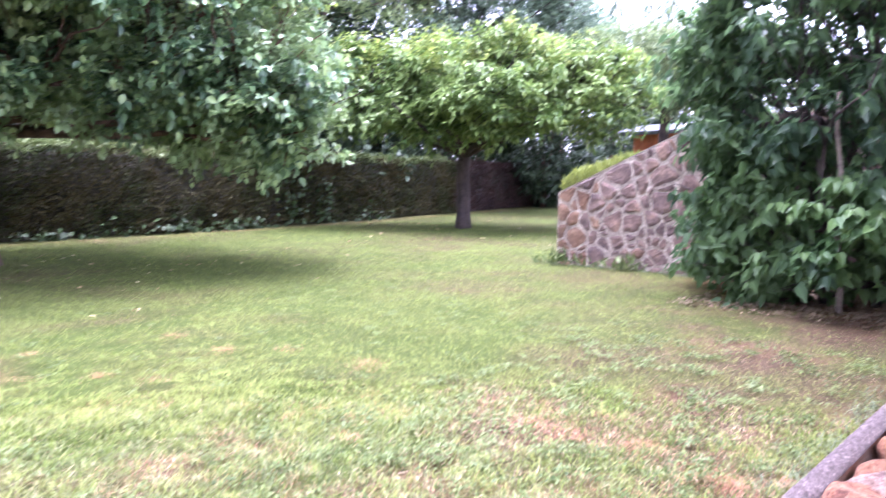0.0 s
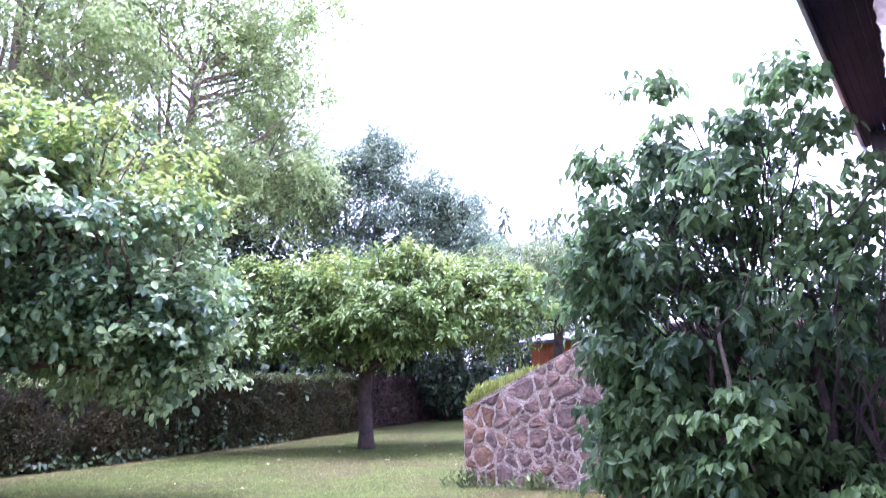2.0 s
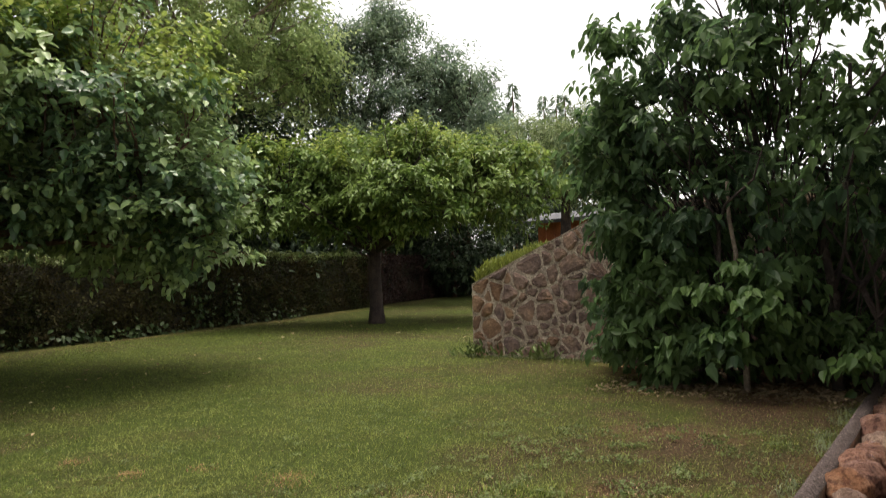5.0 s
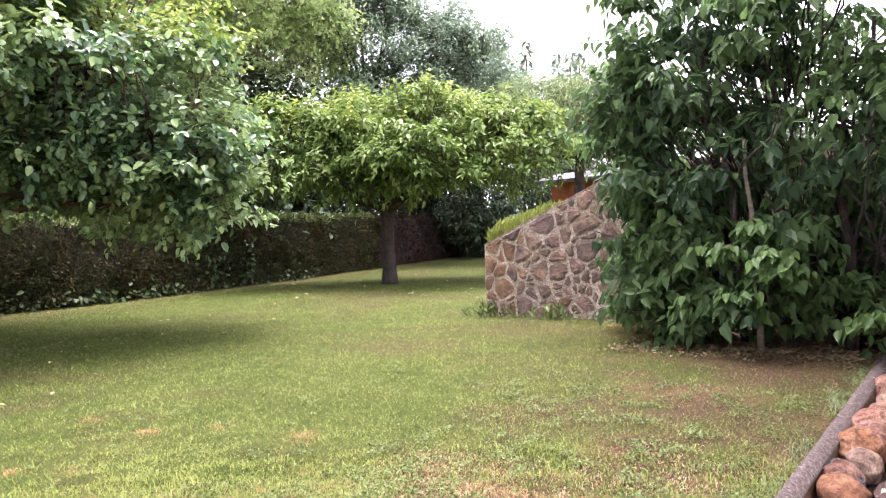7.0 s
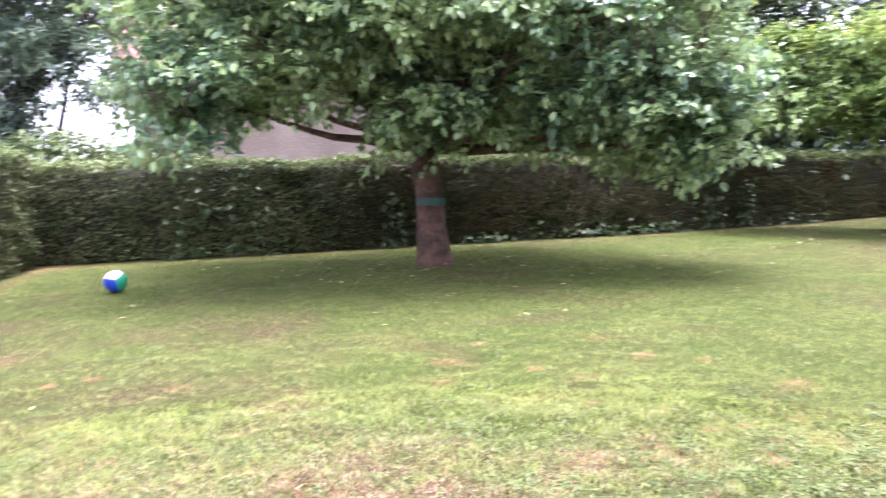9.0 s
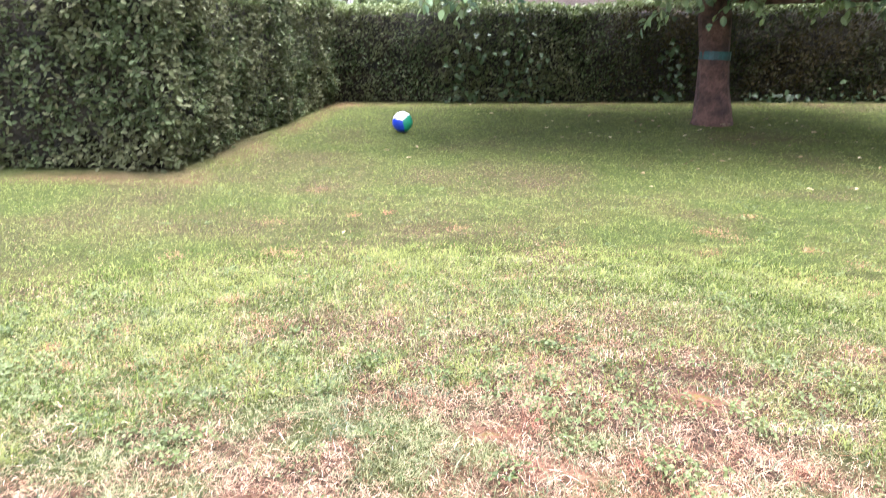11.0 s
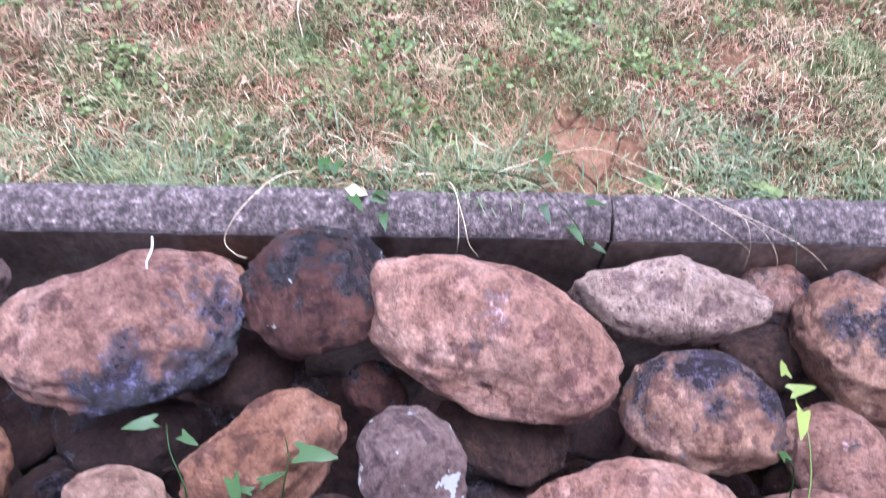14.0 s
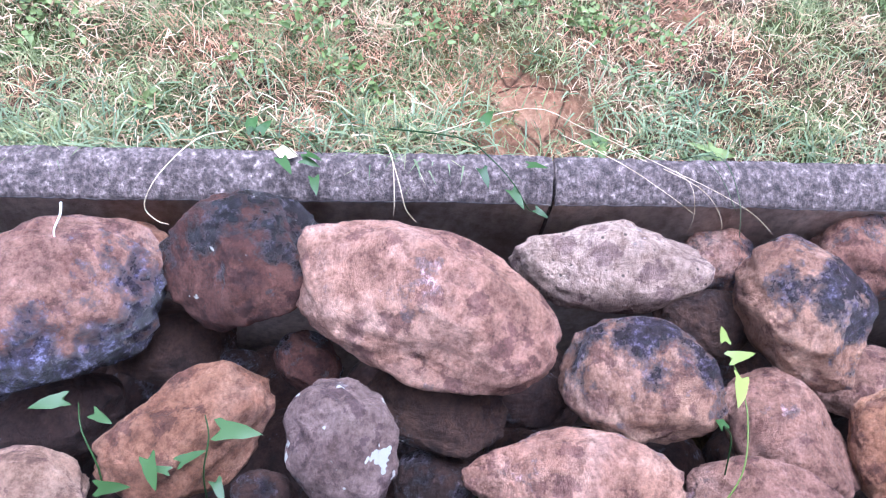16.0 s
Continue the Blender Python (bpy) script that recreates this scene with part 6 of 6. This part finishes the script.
def neighbour(name, label, at, turn, size, eave, wall, roof, seed):
    w, d = size
    top = empty(name, at, label, "house")
    top.rotation_euler = (0, 0, radians(turn))
    boxed("wall", (-w / 2, -d / 2, 0), (w / 2, d / 2, eave), wall, top)
    bm = bmesh.new()
    v = [bm.verts.new(p) for p in ((-w / 2 - 0.4, -d / 2 - 0.4, eave - 0.1), (w / 2 + 0.4, -d / 2 - 0.4, eave - 0.1), (w / 2 + 0.4, 0, eave + d * 0.35), (-w / 2 - 0.4, 0, eave + d * 0.35), (-w / 2 - 0.4, d / 2 + 0.4, eave - 0.1), (w / 2 + 0.4, d / 2 + 0.4, eave - 0.1))]
    bm.faces.new((v[0], v[1], v[2], v[3])), bm.faces.new((v[3], v[2], v[5], v[4]))
    r = bmesh.ops.extrude_face_region(bm, geom=list(bm.faces))
    for q in r["geom"]:
        if isinstance(q, bmesh.types.BMVert):
            q.co.z += 0.15
    bmesh.ops.recalc_face_normals(bm, faces=bm.faces)
    part("roof", bm, roof, top)
    for k in ((-1, 1) if seed == 2 else ()):
        win = boxed("window", (k * w * 0.25 - 0.5, -d / 2 - 0.03, eave - 1.5), (k * w * 0.25 + 0.5, -d / 2 + 0.05, eave - 0.4), M["house_white"], top)
        boxed("pane", (k * w * 0.25 - 0.42, -d / 2 - 0.045, eave - 1.42), (k * w * 0.25 + 0.42, -d / 2 - 0.02, eave - 0.48), M["glass_dark"], win)


neighbour("neighbour_house", "low house with a pale pinkish wall beyond the hedge", (-17.6, 2.1, 0.3), 95, (8.4, 5.0), 3.0, M["house_pink"], M["roof_tile"], 1)
neighbour("neighbour_house", "white house beyond the hedge corner", (-21.5, -10.5, 0.2), 65, (8.0, 6.0), 4.6, M["house_white"], M["slate"], 2)


def bin_box():
    top = empty("wheeled_bin", (-8.3, 15.3, 0.85), "grey-green plastic bin by the far hedge", "bin")
    boxed("body", (-0.3, -0.3, 0), (0.3, 0.3, 1.0), M["bin_green"], top, "", 0.03)
    boxed("lid", (-0.33, -0.34, 1.0), (0.33, 0.32, 1.1), M["bin_green"], top, "", 0.03)


bin_box()


# ---- ball, petals, fallen leaves, weeds ----
def ball():
    at = Vector((-6.38, -1.06, 0.175))
    top = empty("ball", at, "white, blue and green play ball lying on the lawn", "ball")
    r = 0.1
    pole = Vector((7.1, 0.95, 1.6)).normalized()
    across = Vector((0, 0, 1)).cross(pole).normalized()
    over = pole.cross(across)
    for i, key in enumerate(("ball_green", "ball_white", "ball_blue")):
        bm = bmesh.new()
        bmesh.ops.create_icosphere(bm, subdivisions=5, radius=r)
        dead = []
        for f in bm.faces:
            c = f.calc_center_median()
            a = (math.degrees(math.atan2(c.dot(over), c.dot(across))) + 75) % 360
            if int(a // 120) != i:
                dead.append(f)
        bmesh.ops.delete(bm, geom=dead, context="FACES")
        smooth(part("panel", bm, M[key], top))


ball()


def scatter():
    rng = np.random.default_rng(14)

    def lay(name, label, x, y, size, mat, lift=0.022, flat=0.25, outline=OVAL, cat="leaf litter"):
        n = len(x)
        pos = np.stack([x, y, lawn_z(x, y) + lift + rng.uniform(0, 0.012, n)], 1)
        az = rng.uniform(0, 6.28, n)
        ax = np.stack([np.cos(az), np.sin(az), rng.normal(0, flat, n)], 1)
        fc = np.stack([rng.normal(0, flat, n), rng.normal(0, flat, n), np.ones(n)], 1)
        k = rng.uniform(0.6, 1.3, n) * size
        return tagged(leaves(name, pos, ax, fc, k, k * 0.65, M[mat], None, outline), label, cat, kind="stuff")
    # Dense dark leaves cover the bright soil in place of the bush's shade.
    lay("leaf_litter", "dark leaf layer standing for the shade under the lilac", rng.uniform(-1.35, 0.3, 3000), rng.uniform(5.2, 6.3, 3000), 0.045, "dead_leaf", 0.004)
    n = 900
    lay("leaf_litter", "dry fallen leaves under the lilac", rng.uniform(-1.7, -0.05, n), 4.85 + np.abs(rng.normal(0, 0.45, n)), 0.026, "dead_leaf", 0.008)
    n = 120
    lay("fallen_leaves", "yellow fallen leaves under the apple tree", rng.normal(-6.2, 1.2, n), rng.normal(2.2, 1.6, n), 0.045, "litter", 0.03)
    n = 26
    lay("fallen_leaves", "pale fallen leaves under the far apple tree", rng.normal(-7.0, 1.3, n), rng.normal(8.6, 1.2, n), 0.07, "litter", 0.03)
    m = 4200
    cx, cy = -rng.gamma(1.7, 0.75, m) - 0.05, rng.uniform(-2.2, 4.0, m)
    k = (0.6 * fbm(np.stack([cx, cy], 1), 2.2, 41) + 0.8 * hash_noise(np.stack([cx, cy], 1), 10.0, 43) > 0.715) & (lawn_bare(cx, cy) < 0.4) & (cx > -5) & ((cx > -1.5) | (rng.random(m) < 0.4))
    cx, cy = cx[k], cy[k]
    per = 18
    rad = np.repeat(rng.uniform(0.01, 0.028, len(cx)), per)
    x = np.repeat(cx, per) + rng.normal(0, 1, len(rad)) * rad
    y = np.repeat(cy, per) + rng.normal(0, 1, len(rad)) * rad
    lay("clover", "low clover and weed rosettes among the grass", np.minimum(x, -0.02), y, 0.012, "weed_leaf", 0.018, 0.6, HEART, "weeds")


scatter()


def foot_weeds():
    """Low broad-leaved weeds at the foot of the garden wall."""
    rng = np.random.default_rng(29)
    for cx, w, n, lab in ((-3.55, 0.1, 60, "low green weeds at the end of the garden wall"), (-2.78, 0.09, 46, "low green weeds at the foot of the garden wall"), (-3.1, 0.2, 16, "sparse green weeds at the foot of the garden wall")):
        x, y = rng.normal(cx, w, n), 6.3 - np.abs(rng.normal(0, 0.07, n))
        pos = np.stack([x, y, lawn_z(x, y) + np.abs(rng.normal(0, 0.05, n))], 1)
        ax = np.stack([rng.normal(0, 0.6, n), rng.normal(-0.3, 0.5, n), np.full(n, 0.8)], 1)
        k = rng.uniform(0.05, 0.11, n)
        tagged(leaves("weeds", pos, ax, rng.normal(0, 0.5, (n, 3)) + [0, -0.6, 0.6], k, k * 0.4, M["weed_leaf"], None, LANCE), lab, "weeds")


foot_weeds()


def arrow_leaf(at, head, size, material, parent, seed):
    """A thin folded arrow-shaped leaf with two back lobes and a wavy rim."""
    half = [(0.1, 0.03), (-0.05, 0.13), (-0.14, 0.23), (0.0, 0.26), (0.14, 0.22), (0.36, 0.2), (0.62, 0.15), (0.84, 0.07)]
    rng = np.random.default_rng(seed)
    bm = bmesh.new()
    bend, roll = rng.uniform(0.1, 0.3), rng.uniform(-0.25, 0.25)

    def put(u, v):
        w = 0.05 * math.sin(9 * u + 3 * v + seed)
        return bm.verts.new((u, v * math.cos(roll), 0.07 * abs(v) + w * abs(v) * 2 - bend * u * u + v * math.sin(roll)))
    mid = [put(max(u, 0.04 + 0.012 * i), 0.0) for i, (u, v) in enumerate(half)]
    tip = put(1.0, 0.0)
    for sg in (1, -1):
        rim = [put(u, sg * v * rng.uniform(0.9, 1.1)) for u, v in half]
        for i in range(len(half) - 1):
            bm.faces.new((mid[i], mid[i + 1], rim[i + 1], rim[i])[::sg])
        bm.faces.new((mid[-1], tip, rim[-1])[::sg])
    bmesh.ops.scale(bm, vec=(size, size, size), verts=bm.verts)
    ob = smooth(part("leaf", bm, material, parent))
    ob.matrix_local = pose(*at, rng.uniform(-14, 14), rng.uniform(-14, 6), head)
    tone = ob.data.attributes.new("tone", "FLOAT", "POINT")
    tone.data.foreach_set("value", [float(rng.random())] * len(ob.data.vertices))
    return ob


def stalk(name, label, pts, radius, material, leaf_spots=(), leaf_material=None, leaf_size=0.034, category="plant"):
    """A thin curved stalk through pts, with leaves (x, y, z, heading, size factor)."""
    base = Vector(pts[0])
    top = empty(name, base, label, category)
    cu = [Vector(p) - base for p in pts]
    fine = []
    for i in range(len(cu) - 1):
        p0, p1, p2, p3 = cu[max(i - 1, 0)], cu[i], cu[i + 1], cu[min(i + 2, len(cu) - 1)]
        for k in range(4):
            t = k / 4
            fine.append(0.5 * ((2 * p1) + (p2 - p0) * t + (2 * p0 - 5 * p1 + 4 * p2 - p3) * t * t + (3 * p1 - p0 - 3 * p2 + p3) * t ** 3))
    fine.append(cu[-1])
    bm = bmesh.new()
    tube(bm, fine, [radius * (1 - 0.5 * i / len(fine)) for i in range(len(fine))], 5)
    smooth(part("stem", bm, material, top))
    for i, (x, y, z, head, k) in enumerate(leaf_spots):
        arrow_leaf(Vector((x, y, z)) - base, head, leaf_size * k, leaf_material, top, int(1000 * abs(x + y)) + i)
    return top


B, D = M["bindweed_leaf"], M["dry_stem"]
stalk("bindweed", "small green bindweed growing between the stones", [(0.42, -0.3, -0.12), (0.4, -0.27, -0.04), (0.36, -0.29, -0.01), (0.33, -0.3, -0.01)], 0.0012, B, [(0.33, -0.31, 0.0, -70, 1.0), (0.345, -0.28, 0.0, 60, 0.7), (0.41, -0.27, -0.03, 90, 0.9)], B)
stalk("bindweed", "small green bindweed growing between the stones", [(0.42, -0.17, -0.12), (0.4, -0.17, -0.03), (0.37, -0.165, 0.0), (0.35, -0.17, 0.01)], 0.0012, B, [(0.365, -0.155, 0.01, 80, 1.25), (0.39, -0.22, 0.0, 20, 1.0), (0.395, -0.19, 0.0, 120, 0.8), (0.41, -0.155, -0.01, 30, 0.7), (0.4, -0.2, -0.01, -100, 0.6)], B)
stalk("bindweed", "pale bindweed shoot climbing over the stones", [(0.45, 0.35, -0.03), (0.41, 0.385, 0.0), (0.36, 0.4, 0.015), (0.32, 0.4, 0.025), (0.28, 0.39, 0.035)], 0.0012, M["sedum"], [(0.29, 0.39, 0.035, 100, 0.8), (0.31, 0.4, 0.03, -20, 1.0), (0.27, 0.39, 0.035, 170, 0.6)], M["sedum"], 0.04)
stalk("bindweed", "small bindweed leaf between the stones", [(0.4, 0.39, -0.05), (0.37, 0.385, 0.0), (0.36, 0.375, 0.01)], 0.001, B, [(0.36, 0.375, 0.01, 200, 0.8)], B)
stalk("bindweed", "green bindweed trailing over the edging", [(-0.04, 0.0, 0.03), (0.0, 0.1, 0.06), (0.03, 0.14, 0.055), (0.06, 0.17, 0.04), (0.075, 0.19, 0.015), (0.07, 0.21, 0.005)], 0.0011, B, [(-0.02, 0.13, 0.07, 150, 0.9), (0.045, 0.125, 0.055, 20, 0.8), (0.06, 0.165, 0.035, 30, 0.9), (0.07, 0.2, 0.01, 60, 0.6), (0.035, 0.185, 0.055, 90, 0.8)], B)
stalk("bindweed", "green bindweed leaves lying on the edging", [(-0.03, -0.12, 0.03), (0.0, -0.1, 0.055), (0.03, -0.07, 0.05)], 0.001, B, [(0.03, -0.09, 0.05, 60, 0.7), (0.035, -0.12, 0.045, 30, 0.9), (-0.01, -0.16, 0.05, 170, 0.8), (0.05, -0.08, 0.03, 10, 0.8)], B)
stalk("dry_grass_stalk", "dry brown stalk looping over the edging", [(-0.02, -0.19, 0.03), (0.02, -0.22, 0.055), (0.06, -0.26, 0.035), (0.08, -0.28, 0.0), (0.095, -0.265, -0.01), (0.1, -0.25, -0.01)], 0.0009, D, category="grass stalk")
stalk("dry_grass_stalk", "dry straw hanging over the edging", [(0.0, 0.0, 0.04), (0.02, 0.01, 0.055), (0.055, 0.025, 0.03), (0.07, 0.035, 0.0), (0.075, 0.05, -0.02)], 0.001, D, category="grass stalk")
stalk("dry_grass_stalk", "dry straw hanging over the edging", [(0.005, 0.005, 0.04), (0.03, 0.015, 0.05), (0.065, 0.02, 0.01), (0.07, 0.02, -0.02)], 0.0009, D, category="grass stalk")
stalk("dry_grass_stalk", "long dry grass stalk lying across the edging", [(-0.02, 0.06, 0.04), (-0.05, 0.19, 0.07), (-0.02, 0.26, 0.07), (0.03, 0.36, 0.06), (0.055, 0.43, 0.045), (0.07, 0.49, 0.02), (0.08, 0.53, -0.01)], 0.0006, D, category="grass stalk")
stalk("dry_grass_stalk", "thin green grass stalk leaning over the edging", [(-0.01, 0.3, 0.03), (0.02, 0.34, 0.09), (0.06, 0.4, 0.1), (0.1, 0.44, 0.06)], 0.0008, M["tuft_green"], category="grass stalk")
stalk("dry_grass_stalk", "thin green grass stalk leaning over the edging", [(-0.01, 0.4, 0.03), (0.03, 0.43, 0.08), (0.08, 0.45, 0.06), (0.11, 0.46, 0.02)], 0.0008, M["tuft_green"], category="grass stalk")
stalk("dry_grass_stalk", "pale dry straw lying on the lawn", [(-0.5, -0.2, 0.03), (-0.44, -0.22, 0.045), (-0.38, -0.235, 0.04), (-0.31, -0.22, 0.03)], 0.0014, D, category="grass stalk")
stalk("dry_grass_stalk", "pale dry straw lying on the lawn", [(-0.62, 0.02, 0.03), (-0.64, 0.06, 0.05), (-0.63, 0.11, 0.035)], 0.0009, D, category="grass stalk")
petal = leaves("fallen_petal", np.array([[0.018, -0.13, 0.038]]), np.array([[0.15, 1.0, 0.05]]), np.array([[0.3, 0, 1.0]]), [0.03], [0.02], M["dry_stem"], None)
tagged(petal, "cream fallen petal lying on the concrete edging", "petal")
stalk("dry_twig", "small pale dry twig lying on the large reddish stone", [(0.13, -0.345, 0.062), (0.15, -0.34, 0.066), (0.17, -0.342, 0.064), (0.185, -0.335, 0.06)], 0.0016, M["white_twig"], category="twig")
W = M["weed_leaf"]
stalk("plantain", "small green plantain rosette among the grass", [(-0.045, 0.3, 0.005), (-0.045, 0.3, 0.014)], 0.001, W, [(-0.045, 0.3, 0.018, h, k) for h, k in ((10, 1.0), (75, 0.8), (140, 1.0), (200, 0.7), (265, 0.9), (320, 0.8))], W, 0.035)
stalk("plantain", "small green plantain rosette beside the edging", [(-0.03, 0.46, 0.01), (-0.03, 0.46, 0.022)], 0.001, W, [(-0.03, 0.46, 0.026, h, k) for h, k in ((30, 0.9), (95, 1.0), (170, 0.8), (235, 1.0), (300, 0.7))], W, 0.04)
stalk("bindweed", "small green bindweed beside the fallen petal", [(-0.03, -0.15, 0.01), (-0.01, -0.14, 0.035), (0.01, -0.12, 0.045), (0.03, -0.1, 0.045)], 0.001, B, [(-0.02, -0.16, 0.03, 200, 0.9), (-0.01, -0.15, 0.042, 150, 0.8), (0.035, -0.095, 0.045, 70, 0.7)], B)
stalk("dry_grass_stalk", "thin dry seed stalk hanging over the edging", [(0.01, 0.37, 0.045), (0.045, 0.4, 0.045), (0.065, 0.415, 0.01), (0.07, 0.42, -0.03)], 0.0005, D, category="grass stalk")
stalk("dry_grass_stalk", "thin dry seed stalk hanging over the edging", [(0.0, 0.33, 0.045), (0.05, 0.41, 0.045), (0.075, 0.45, 0.01), (0.085, 0.455, -0.025)], 0.0005, D, category="grass stalk")
stalk("dry_grass_stalk", "thin dry straw lying across the edging", [(-0.03, 0.24, 0.045), (0.02, 0.31, 0.05), (0.055, 0.37, 0.035), (0.07, 0.41, 0.015)], 0.0006, D, category="grass stalk")
